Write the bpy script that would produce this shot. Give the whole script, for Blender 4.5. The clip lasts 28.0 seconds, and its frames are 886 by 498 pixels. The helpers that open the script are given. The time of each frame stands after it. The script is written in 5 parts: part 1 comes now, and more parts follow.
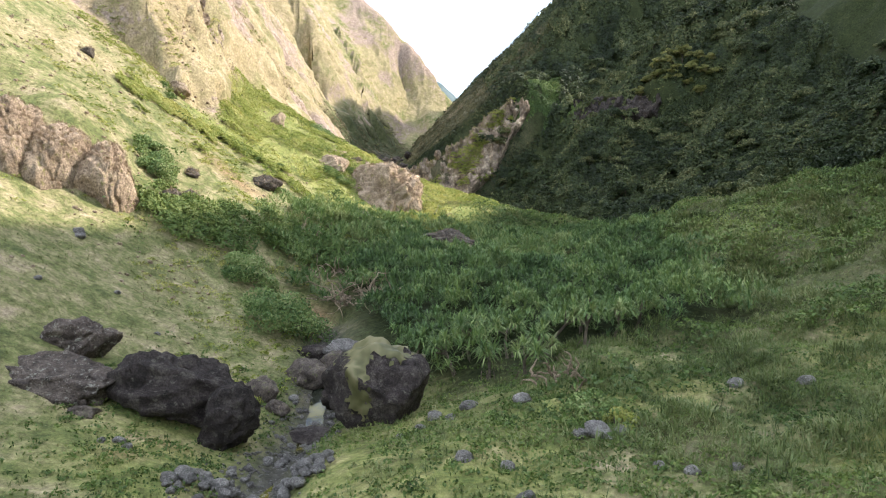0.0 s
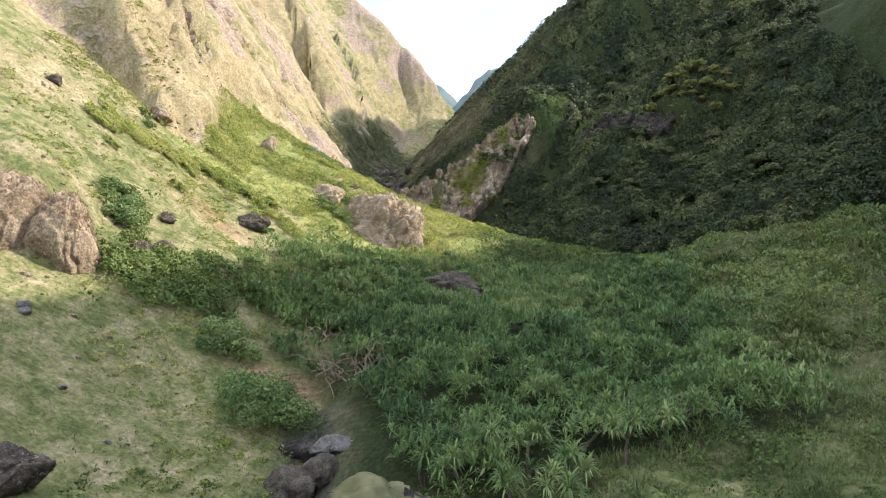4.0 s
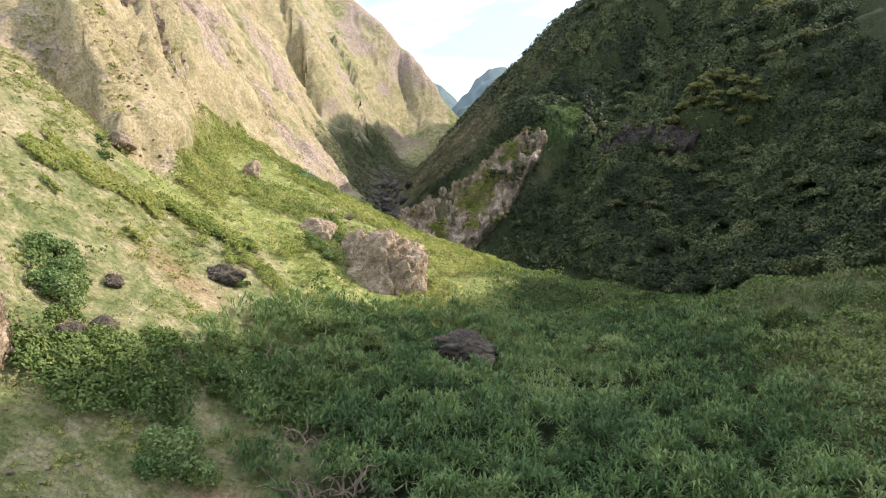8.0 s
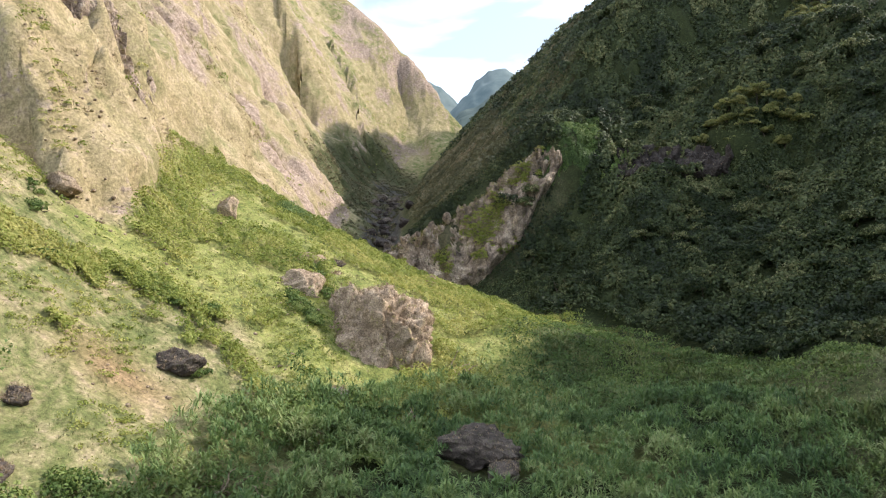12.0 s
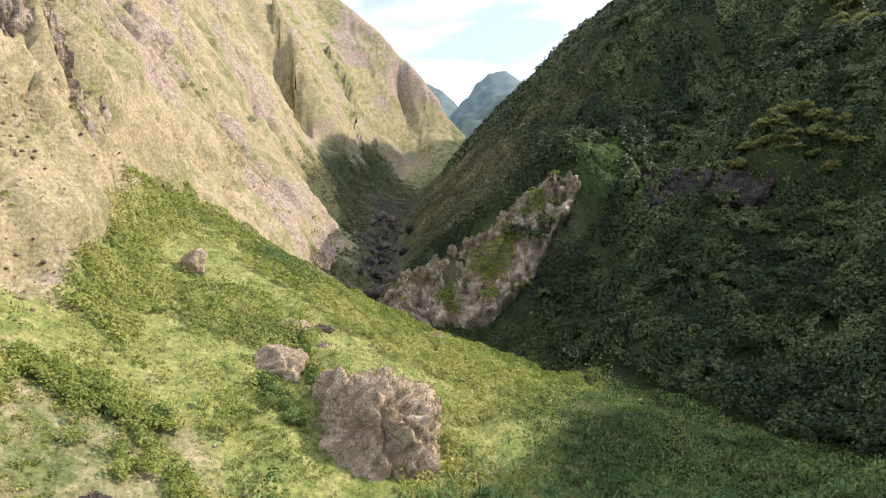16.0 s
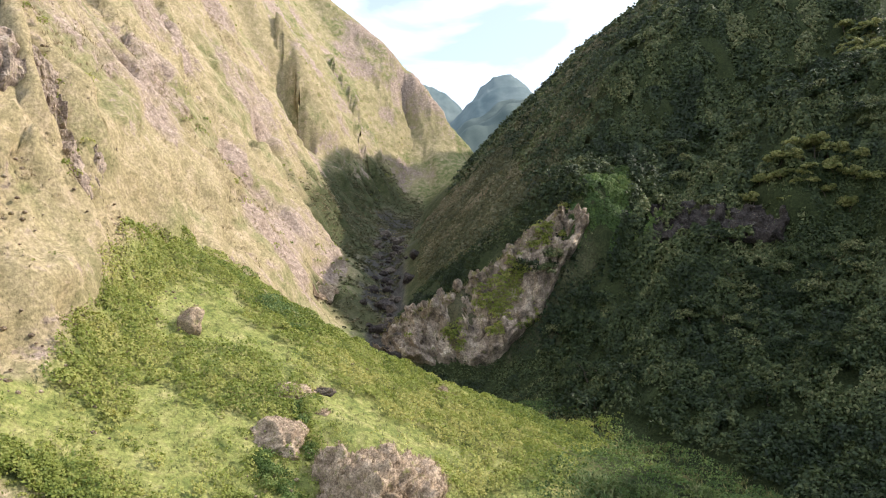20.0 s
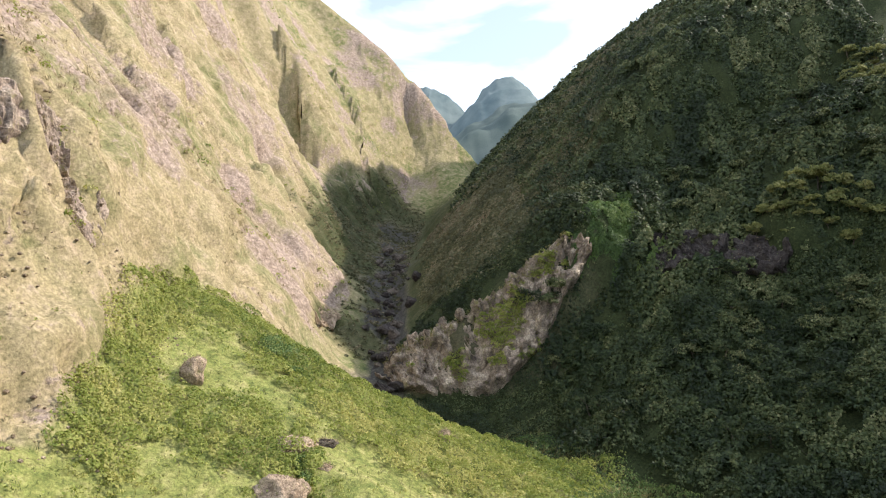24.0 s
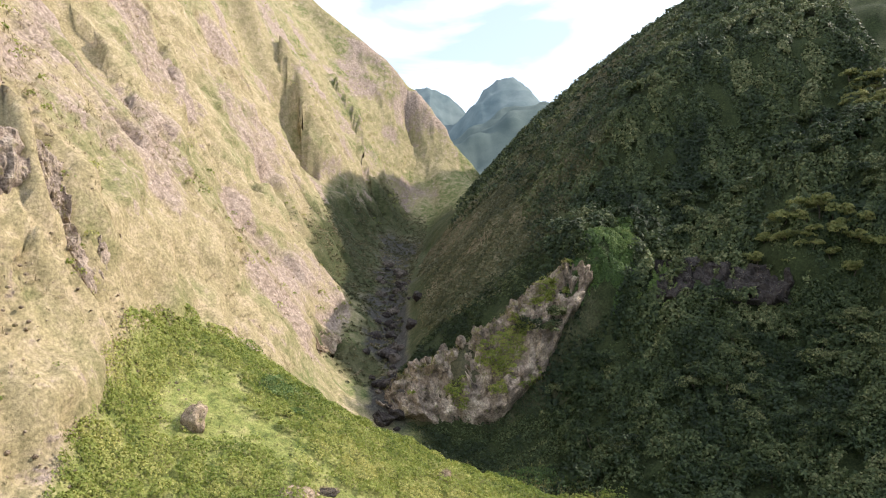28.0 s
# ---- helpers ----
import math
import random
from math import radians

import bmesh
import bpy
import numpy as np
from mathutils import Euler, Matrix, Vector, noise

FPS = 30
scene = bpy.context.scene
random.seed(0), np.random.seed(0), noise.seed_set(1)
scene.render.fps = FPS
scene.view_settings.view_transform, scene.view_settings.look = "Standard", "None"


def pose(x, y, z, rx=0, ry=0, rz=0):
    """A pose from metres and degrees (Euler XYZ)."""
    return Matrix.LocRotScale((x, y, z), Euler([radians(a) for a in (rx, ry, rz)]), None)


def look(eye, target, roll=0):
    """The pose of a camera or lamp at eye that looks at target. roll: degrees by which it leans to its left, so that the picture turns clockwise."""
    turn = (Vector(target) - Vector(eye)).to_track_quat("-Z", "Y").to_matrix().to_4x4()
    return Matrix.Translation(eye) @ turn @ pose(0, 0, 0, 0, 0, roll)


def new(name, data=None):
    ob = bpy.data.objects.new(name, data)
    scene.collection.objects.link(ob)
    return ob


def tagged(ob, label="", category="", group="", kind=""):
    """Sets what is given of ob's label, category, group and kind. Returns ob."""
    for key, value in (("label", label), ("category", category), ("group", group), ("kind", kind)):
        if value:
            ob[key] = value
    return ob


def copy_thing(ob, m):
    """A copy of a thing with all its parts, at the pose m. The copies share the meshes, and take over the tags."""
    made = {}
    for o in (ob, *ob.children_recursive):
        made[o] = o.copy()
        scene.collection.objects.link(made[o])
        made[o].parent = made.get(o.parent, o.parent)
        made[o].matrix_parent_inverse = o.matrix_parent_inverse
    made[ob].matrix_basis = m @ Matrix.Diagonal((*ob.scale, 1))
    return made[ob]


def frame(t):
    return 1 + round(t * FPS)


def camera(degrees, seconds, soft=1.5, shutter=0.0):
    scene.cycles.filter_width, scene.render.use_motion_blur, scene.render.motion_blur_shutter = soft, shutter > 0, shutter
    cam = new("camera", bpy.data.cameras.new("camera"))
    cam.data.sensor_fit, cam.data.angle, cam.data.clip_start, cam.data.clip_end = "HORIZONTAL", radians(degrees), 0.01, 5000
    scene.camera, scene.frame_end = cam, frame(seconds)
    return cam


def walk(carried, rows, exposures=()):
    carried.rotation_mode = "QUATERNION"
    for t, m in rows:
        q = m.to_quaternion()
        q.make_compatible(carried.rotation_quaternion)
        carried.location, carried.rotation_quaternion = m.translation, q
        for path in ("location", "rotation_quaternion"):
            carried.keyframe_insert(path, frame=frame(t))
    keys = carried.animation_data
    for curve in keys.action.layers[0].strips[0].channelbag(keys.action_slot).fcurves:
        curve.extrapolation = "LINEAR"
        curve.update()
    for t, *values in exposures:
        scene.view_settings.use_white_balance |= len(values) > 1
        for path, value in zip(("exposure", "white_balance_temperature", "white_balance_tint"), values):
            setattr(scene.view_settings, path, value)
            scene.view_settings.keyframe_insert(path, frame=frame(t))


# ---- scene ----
cam = camera(65.0, 28.0, soft=1.1)
PATH = [
    (0, (1.73, -29.55, 19.66), (1.71, 70.45, 20.25), -0.36),
    (0.5, (1.7, -28.87, 20.38), (1.65, 71.13, 21), -0.34),
    (1, (1.66, -27.99, 21.19), (1.59, 72.01, 21.86), -0.35),
    (1.5, (1.6, -26.87, 22.05), (1.52, 73.12, 22.76), -0.36),
    (2, (1.53, -25.56, 22.91), (1.46, 74.43, 23.66), -0.37),
    (3, (1.34, -22.5, 24.63), (1.32, 77.49, 25.47), -0.36),
    (3.5, (1.23, -20.81, 25.52), (1.23, 79.19, 26.38), -0.37),
    (5.5, (0.84, -13.16, 29.11), (0.8, 86.84, 29.92), -0.37),
    (6.5, (0.57, -8.81, 31.03), (0.54, 91.19, 31.79), -0.40),
    (7.5, (0.26, -4.43, 33), (0.24, 95.56, 33.68), -0.40),
    (8.5, (-0.01, -0.01, 34.99), (-0, 99.99, 35.63), -0.42),
    (9.5, (-0.31, 4.46, 36.99), (-0.27, 104.46, 37.62), -0.42),
    (10.5, (-0.58, 9.09, 39.02), (-0.54, 109.08, 39.67), -0.44),
    (11.5, (-0.86, 13.69, 41.05), (-0.81, 113.68, 41.79), -0.45),
    (12.5, (-1.05, 18.11, 43.21), (-1.01, 118.11, 43.99), -0.46),
    (14.5, (-1.51, 27.24, 47.27), (-1.5, 127.24, 48.2), -0.53),
    (15.5, (-1.79, 31.9, 49.28), (-1.78, 131.89, 50.26), -0.56),
    (16, (-1.96, 34.18, 50.29), (-1.94, 134.18, 51.3), -0.57),
    (16.5, (-2.06, 36.05, 51.31), (-2.1, 136.05, 52.36), -0.55),
    (17, (-2.13, 37.07, 52.26), (-2.26, 137.06, 53.34), -0.55),
    (17.5, (-2.18, 37.45, 53.2), (-2.42, 137.45, 54.3), -0.54),
    (18, (-2.18, 37.59, 54.16), (-2.51, 137.59, 55.28), -0.54),
    (19, (-2.11, 37.65, 55.98), (-2.59, 137.64, 57.15), -0.55),
    (20, (-2.07, 37.64, 57.7), (-2.68, 137.63, 58.94), -0.54),
    (21, (-2.08, 37.65, 59.37), (-2.78, 137.64, 60.64), -0.54),
    (21.5, (-2.08, 37.64, 60.19), (-2.83, 137.63, 61.46), -0.53),
    (23.5, (-2.13, 37.7, 63.34), (-2.98, 137.69, 64.66), -0.49),
    (24.5, (-2.15, 37.74, 64.91), (-3, 137.73, 66.2), -0.45),
    (26, (-2.18, 37.67, 67.27), (-3.04, 137.66, 68.51), -0.40),
    (27, (-2.14, 37.67, 68.87), (-3.09, 137.66, 70.07), -0.40),
    (28, (-2.15, 37.68, 70.46), (-3.12, 137.66, 71.64), -0.40),
]
walk(cam, [(t, look(eye, target, roll)) for t, eye, target, roll in PATH], [(0, 0.84), (3, 0.76), (8, 0.56), (15, 0.43), (28, 0.38)])

# ---- light ----
SUN_TO = Vector((1.0, 0.25, 0.80)).normalized()
world = bpy.data.worlds.new("sky")
scene.world = world
world.use_nodes = True
wn = world.node_tree.nodes
wl = world.node_tree.links
sky = wn.new("ShaderNodeTexSky")
sky.sky_type = "NISHITA"
sky.sun_disc = False
sky.sun_elevation = math.asin(SUN_TO.z)
sky.sun_rotation = math.atan2(SUN_TO.x, SUN_TO.y)
sky.air_density, sky.dust_density, sky.ozone_density = 1.0, 1.5, 1.0
# thin bright cloud in front of the blue
wc = wn.new("ShaderNodeTexCoord")
wm = wn.new("ShaderNodeMapping")
wm.inputs["Scale"].default_value = (1.2, 1.2, 4.0)
wl.new(wc.outputs["Generated"], wm.inputs["Vector"])
cloud = wn.new("ShaderNodeTexNoise")
cloud.inputs["Scale"].default_value, cloud.inputs["Detail"].default_value = 2.3, 8.0
cloud.inputs["Distortion"].default_value = 0.6
wl.new(wm.outputs["Vector"], cloud.inputs["Vector"])
cramp = wn.new("ShaderNodeValToRGB")
cramp.color_ramp.elements[0].position, cramp.color_ramp.elements[1].position = 0.37, 0.58
cramp.color_ramp.elements[0].color = (0.22, 0.22, 0.22, 1)
wl.new(cloud.outputs["Fac"], cramp.inputs["Fac"])
cmix = wn.new("ShaderNodeMix")
cmix.data_type = "RGBA"
wl.new(cramp.outputs["Color"], cmix.inputs["Factor"])
wl.new(sky.outputs["Color"], cmix.inputs["A"])
cmix.inputs["B"].default_value = (10.9, 12.1, 13.6, 1)
wl.new(cmix.outputs["Result"], wn["Background"].inputs["Color"])
wn["Background"].inputs["Strength"].default_value = 0.15

sun = new("sun", bpy.data.lights.new("sun", "SUN"))
sun.data.energy, sun.data.angle, sun.data.color = 5.0, radians(0.6), (1.0, 0.91, 0.79)
sun.matrix_world = SUN_TO.to_track_quat("Z", "Y").to_matrix().to_4x4()


# ---- terrain: a valley lofted through cross sections ----
def pchip(xs, ys, q):
    """Monotone cubic through rows ys at xs, sampled at q (along axis 0)."""
    xs, ys = np.asarray(xs, float), np.asarray(ys, float)
    h = np.diff(xs)[:, None]
    d = np.diff(ys, axis=0) / h
    m = np.zeros_like(ys)
    w1, w2 = 2 * h[1:] + h[:-1], h[1:] + 2 * h[:-1]
    same = d[:-1] * d[1:] > 0
    safe0, safe1 = np.where(same, d[:-1], 1), np.where(same, d[1:], 1)
    m[1:-1] = np.where(same, (w1 + w2) / (w1 / safe0 + w2 / safe1), 0)
    m[0], m[-1] = d[0], d[-1]
    i = np.clip(np.searchsorted(xs, q) - 1, 0, len(xs) - 2)
    hh = h[i]
    t = ((np.clip(q, xs[0], xs[-1]) - xs[i])[:, None]) / hh
    return (ys[i] * (2 * t**3 - 3 * t**2 + 1) + m[i] * hh * (t**3 - 2 * t**2 + t)
            + ys[i + 1] * (3 * t**2 - 2 * t**3) + m[i + 1] * hh * (t**3 - t**2))


SEC_X = np.arange(-400.0, 401.0, 1.0)
SEC_Y, SEC_Z = [], []


def section(y, *profile, soft=2.0):
    """One cross section of the valley: pairs of x and height, from west to east."""
    px, pz = zip(*profile)
    px = (-400,) + px + (400,)
    pz = (pz[0] + 60,) + pz + (pz[-1] - 60,)
    z = np.interp(SEC_X, px, pz)
    k = np.exp(-0.5 * (np.arange(-8, 9) / soft) ** 2)
    z = np.convolve(np.pad(z, 8, "edge"), k / k.sum(), "valid")
    SEC_Y.append(y)
    SEC_Z.append(z)


section(-120, (-150, 40), (-60, 18), (-15, 1), (-5, -1), (10, 1), (60, 14), (110, 70), (170, 196))
section(-40, (-150, 60), (-60, 28), (-35, 14), (-15, 5), (-6, 2.5), (10, 5), (40, 9), (90, 25), (120, 80), (170, 196))
section(10, (-150, 75), (-80, 38), (-45, 20), (-27, 9.5), (-15, 7), (-9, 5.6), (-5, 7), (5, 9), (20, 9.8), (35, 12), (60, 20), (90, 34), (120, 85), (170, 193))
section(28, (-150, 85), (-80, 46), (-45, 26), (-27, 12.5), (-17, 8.6), (-11, 6.8), (-7, 7.3), (0, 9), (10, 10.8), (29, 12.2), (50, 18), (85, 33), (120, 85), (170, 193))
section(45, (-150, 95), (-90, 60), (-50, 33), (-37, 23.5), (-30, 19), (-20, 13), (-12, 10.5), (-5, 11.5), (10, 13), (34, 15.5), (55, 21), (85, 33), (120, 85), (170, 193))
section(62, (-150, 110), (-90, 72), (-50, 42), (-37, 30), (-30, 25.5), (-20, 18.5), (-13, 15.8), (-5, 15.8), (10, 16), (30, 17), (45, 20), (60, 24), (85, 34), (120, 85), (170, 193))
section(84, (-150, 125), (-95, 85), (-53, 51), (-44, 42.5), (-35, 35.5), (-29, 31), (-20, 26.5), (-12, 23), (-4, 19.8), (5, 18.6), (15, 18.5), (30, 20.5), (44, 24.5), (56, 28), (85, 37), (120, 85), (170, 193))
section(104, (-150, 142), (-95, 96), (-62, 64), (-51, 53.5), (-44, 45.5), (-36, 40.5), (-26, 35.5), (-16, 31), (-8, 27.5), (0, 24.5), (10, 22), (25, 21.3), (40, 25), (56, 29), (83, 37), (100, 55), (125, 90), (170, 189))
section(112, (-150, 160), (-96, 114), (-66, 84), (-55, 68), (-48.5, 57), (-45, 48.5), (-36, 43), (-26, 38), (-16, 33.5), (-7, 30), (2, 27), (12, 24.2), (25, 22), (40, 25), (56, 29), (80, 37.5), (98, 54), (125, 88), (170, 185), soft=1.0)
section(130, (-150, 175), (-100, 130), (-70, 99), (-58, 80.5), (-53, 74), (-50.2, 68), (-48.2, 58), (-42, 52.5), (-32, 47.5), (-20, 42.5), (-10, 37.5), (0, 33.5), (14, 30), (26, 26.5), (36, 25), (45, 26), (60, 30), (80, 42), (98, 54), (150, 125), (170, 175), soft=1.0)
section(150, (-150, 190), (-100, 145), (-75, 112), (-60, 92), (-53, 79), (-47, 65), (-40, 57.5), (-30, 51), (-20, 45.5), (-12, 41.5), (-4, 37), (7, 33), (18, 28.5), (30, 26), (40, 30), (53, 35.5), (62, 40), (75, 48), (85, 55), (98, 62), (150, 135), (170, 160), soft=1.0)
section(160, (-150, 200), (-100, 155), (-78, 120), (-62, 98), (-53, 82), (-47, 69), (-40, 58), (-30, 48.5), (-20, 41.5), (-12, 36.5), (-4, 32.5), (7, 29.5), (18, 28), (30, 31), (40, 35), (53, 40.5), (66, 46), (75, 52), (84, 62), (98, 74), (150, 133), (170, 156), soft=1.2)
section(174, (-150, 210), (-100, 158), (-77, 111), (-66, 101), (-56, 86), (-48, 73), (-41, 60), (-33, 48), (-24, 39.5), (-14, 31.5), (-4, 28), (6, 27.5), (14, 28.8), (22, 32), (35, 40), (47, 48), (60, 51), (70, 53), (79, 60), (83, 69), (92, 80), (110, 91), (170, 140), soft=1.2)
section(185.5, (-150, 226), (-108, 170), (-80, 122), (-66, 100), (-56, 84), (-47, 70), (-40, 59), (-33, 48), (-26, 40), (-18, 35), (-10, 32.5), (-2, 30.8), (6, 31), (14, 34), (22, 38.5), (30, 45), (44, 56.5), (56, 60), (64, 63), (71, 74), (78, 77), (89, 86), (105, 94), (170, 134), soft=1.0)
section(190.5, (-150, 233), (-109, 176), (-80, 124), (-66, 99), (-56, 82), (-47, 71), (-40, 60), (-33, 49), (-26, 41), (-19, 37), (-13, 36), (-8, 36), (-2, 35), (6, 36.5), (12, 39), (19, 42), (27, 49), (36, 56), (46, 61.5), (58, 65), (66, 72), (76, 81), (89, 89), (105, 97), (130, 115), (170, 136), soft=0.8)
section(195, (-150, 240), (-110, 182), (-80, 126), (-66, 98), (-58, 83), (-48, 72), (-41, 62), (-34, 50), (-27, 42), (-20, 38.5), (-14, 41), (-9, 45), (0, 50), (10, 56.5), (19, 63), (25, 68.5), (32, 71), (40, 67), (52, 65.5), (62, 72), (74, 85), (89, 95), (105, 102), (130, 117), (170, 138), soft=0.8)
section(214, (-150, 250), (-110, 190), (-82, 130), (-70, 108), (-57, 85), (-52, 75), (-45, 67), (-38, 60), (-34, 54), (-31, 49.5), (-25, 46), (-20, 43.2), (-16, 43.6), (-10, 50), (0, 59), (10, 67), (20, 75), (30, 79), (45, 83), (60, 87), (71, 91), (90, 103), (120, 117), (170, 144), soft=1.0)
section(236, (-150, 260), (-110, 182), (-82, 130), (-70, 113), (-57, 95), (-48, 81), (-39, 69), (-34, 60.5), (-30, 55), (-26, 52), (-20, 48), (-16.5, 48.8), (-10, 56), (0, 65), (12, 76), (24, 87), (36, 100), (50, 114), (62, 123), (90, 134), (120, 140), (170, 152), soft=1.2)
section(262, (-150, 262), (-110, 192), (-82, 134), (-68, 107), (-56, 87), (-47, 71), (-39, 61), (-31, 58), (-25, 55), (-20, 53.2), (-12, 62), (0, 73), (14, 87), (30, 102), (46, 117), (60, 130), (90, 147), (120, 158), (170, 190))
section(292, (-150, 262), (-110, 198), (-84, 146), (-68, 117), (-54, 92), (-43, 74), (-34, 64), (-23, 60.5), (-13, 65), (0, 79), (15, 95), (30, 109), (50, 128), (70, 145), (100, 166), (170, 212))
section(345, (-150, 258), (-110, 190), (-84, 138), (-68, 112), (-54, 91), (-41, 75), (-27, 67.5), (-16, 69), (-4, 84), (15, 105), (32, 122), (56, 148), (100, 180), (150, 205), (186, 254))
section(380, (-150, 262), (-110, 192), (-92, 156), (-83, 128), (-77, 112), (-68, 108), (-56, 105), (-41, 81), (-28, 72), (-17, 72), (-5, 87), (15, 109), (33, 128), (60, 153), (100, 183), (150, 210), (186, 280), soft=1.2)
section(391, (-150, 278), (-110, 216), (-86, 166), (-79, 155), (-72, 138), (-56, 110), (-41, 83), (-28, 74), (-17, 74), (-5, 88), (15, 110), (33, 129), (60, 153), (100, 183), (150, 210), (186, 284), soft=1.2)
section(457, (-150, 285), (-110, 226), (-85, 186), (-70, 162), (-55, 138), (-42, 112), (-28, 92), (-15, 88), (0, 100), (18, 117), (40, 142), (80, 178), (110, 193), (150, 205), (186, 312))
section(511, (-150, 292), (-100, 240), (-70, 213), (-45, 192), (-34, 172), (-27, 152), (-19, 143), (-10, 145), (4, 131), (14, 122), (21, 112), (32, 125), (60, 153), (110, 193), (150, 204), (186, 308))
section(521, (-150, 304), (-100, 253), (-70, 229), (-45, 208), (-24, 185), (-11, 165), (2, 147), (14, 133), (22, 122), (32, 127), (60, 154), (110, 193), (150, 204), (186, 312))
section(600, (-150, 296), (-80, 231), (-30, 178), (0, 150), (20, 133), (38, 122), (60, 138), (110, 176), (170, 222))
section(700, (-150, 240), (-60, 170), (0, 130), (40, 110), (80, 125), (170, 190))
SEC_Y, SEC_Z = np.array(SEC_Y, float), np.array(SEC_Z)

ROWS_Y = np.arange(-120.0, 701.0, 1.0)
TABLE = pchip(SEC_Y, SEC_Z, ROWS_Y)


def value_noise(x, y, size, seed):
    """Smooth noise between -1 and 1 over the plan."""
    u, v = np.asarray(x, float) / size, np.asarray(y, float) / size
    i, j = np.floor(u).astype(np.int64), np.floor(v).astype(np.int64)
    fu, fv = u - i, v - j
    fu, fv = fu * fu * fu * (fu * (fu * 6 - 15) + 10), fv * fv * fv * (fv * (fv * 6 - 15) + 10)

    def at(a, b):
        n = (a * 374761393 + b * 668265263 + seed * 974711) & 0xFFFFFFFF
        n = ((n ^ (n >> 13)) * 1274126177) & 0xFFFFFFFF
        return ((n ^ (n >> 16)) & 0xFFFF) / 32767.5 - 1
    return ((at(i, j) * (1 - fu) + at(i + 1, j) * fu) * (1 - fv) + (at(i, j + 1) * (1 - fu) + at(i + 1, j + 1) * fu) * fv)


def fractal(x, y, size, seed, octaves=4, gain=0.5):
    out, a = 0, 1.0
    for o in range(octaves):
        out = out + a * value_noise(x, y, size / 2**o, seed + 17 * o)
        a *= gain
    return out


def bump(x, y, cx, cy, rx, ry, turn=0.0):
    c, s = math.cos(radians(turn)), math.sin(radians(turn))
    u, v = ((x - cx) * c + (y - cy) * s) / rx, (-(x - cx) * s + (y - cy) * c) / ry
    return np.exp(-(u * u + v * v))


def base_height(x, y):
    """The lofted valley, bilinear from its table, and far land beyond it."""
    x, y = np.asarray(x, float), np.asarray(y, float)
    u, v = np.clip(x, -399.9, 399.9) + 400.0, np.clip(y, -120, 699.9) + 120.0
    i, j = np.floor(u).astype(int), np.floor(v).astype(int)
    fu, fv = u - i, v - j
    z = ((TABLE[j, i] * (1 - fu) + TABLE[j, i + 1] * fu) * (1 - fv) + (TABLE[j + 1, i] * (1 - fu) + TABLE[j + 1, i + 1] * fu) * fv)
    # far country: the land sinks, then two hills and a high peak close the valley
    away = np.clip((y - 690) / 300, 0, 1)
    away = away * away * (3 - 2 * away)
    far = 90 + 25 * fractal(x, y, 400, 5, 3)
    r = 20 * (1 - 2 * np.abs(value_noise(x, y, 150, 6))) + 16 * fractal(x, y, 70, 7, 3)
    far = far + 250 * bump(x, y, 175, 1330, 205, 240) ** 0.5
    far = far + np.maximum(608 * bump(x, y, 210, 2640, 260, 400) ** 0.6, 640 * bump(x, y, -60, 2900, 260, 400) ** 0.6)
    far = far + 420 * bump(x, y, 900, 2500, 300, 500) + 420 * bump(x, y, -700, 2600, 400, 600) + r
    z = z * (1 - away) + far * away
    wide = np.clip((np.abs(x) - 390) / 500, 0, 1)
    z = z * (1 - wide) + 60 * wide * (y < 700) + z * wide * (y >= 700)
    return z


def steepness(x, y, e=1.5):
    gx = (base_height(x + e, y) - base_height(x - e, y)) / (2 * e)
    gy = (base_height(x, y + e) - base_height(x, y - e)) / (2 * e)
    return np.hypot(gx, gy)


def smooth(a, b, v):
    t = np.clip((v - a) / (b - a), 0, 1)
    return t * t * (3 - 2 * t)


# gullies and notches cut in the cliffs: from, to, depth, width
GROOVES = ((-82, 236, -58, 214, 3, 1.6), (-60, 106, -46, 107, 4, 2.2),
           (-88, 214, -66, 212, 4, 2.0), (-70, 300, -40, 290, 6, 4), (-73, 158, -62, 164, 5, 1.5), (-86, 226, -77, 250, 5, 1.8), (-63, 276, -59, 230, 4, 2.0), (-47.5, 194, -44, 197, 3, 1.3), (-36, 206, -31, 208, 4, 1.3), (-37, 212, -31, 213, 4, 1.2))


# ledges whose broken near side stands up: from, to, height, length of the back slope
STEPS = ((-94, 188, -60, 175, 8, 9), (-94, 236, -73, 227, 10, 9), (-70, 113, -45, 104, 9, 12), (-63, 241, -50, 233, 4, 5), (-80, 132, -55, 123, 11, 9), (-56, 137, -47, 129, 5, 4),
         (-76, 209, -60, 201, 4, 6), (-100, 204, -80, 194, 7, 10), (-48, 225, -37, 217, 5, 5), (-88, 268, -62, 258, 6, 8), (-96, 334, -70, 322, 7, 10), (-62, 446, -36, 430, 9, 12),
         (-78, 476, -50, 460, 10, 12), (-110, 156, -84, 148, 7, 9), (-70, 160, -56, 154, 4, 5), (-90, 158, -74, 150, 5, 6), (-93, 396, -66, 378, 17, 14), (-33, 520, -15, 506, 6, 10))


def forest_edge(x):
    """y behind the saddle's crest where the forest begins."""
    return np.interp(x, [10, 15, 20, 28, 36, 44, 48, 56, 64, 78, 95], [182, 174, 165, 154, 142, 125, 111, 104, 98, 95, 92])


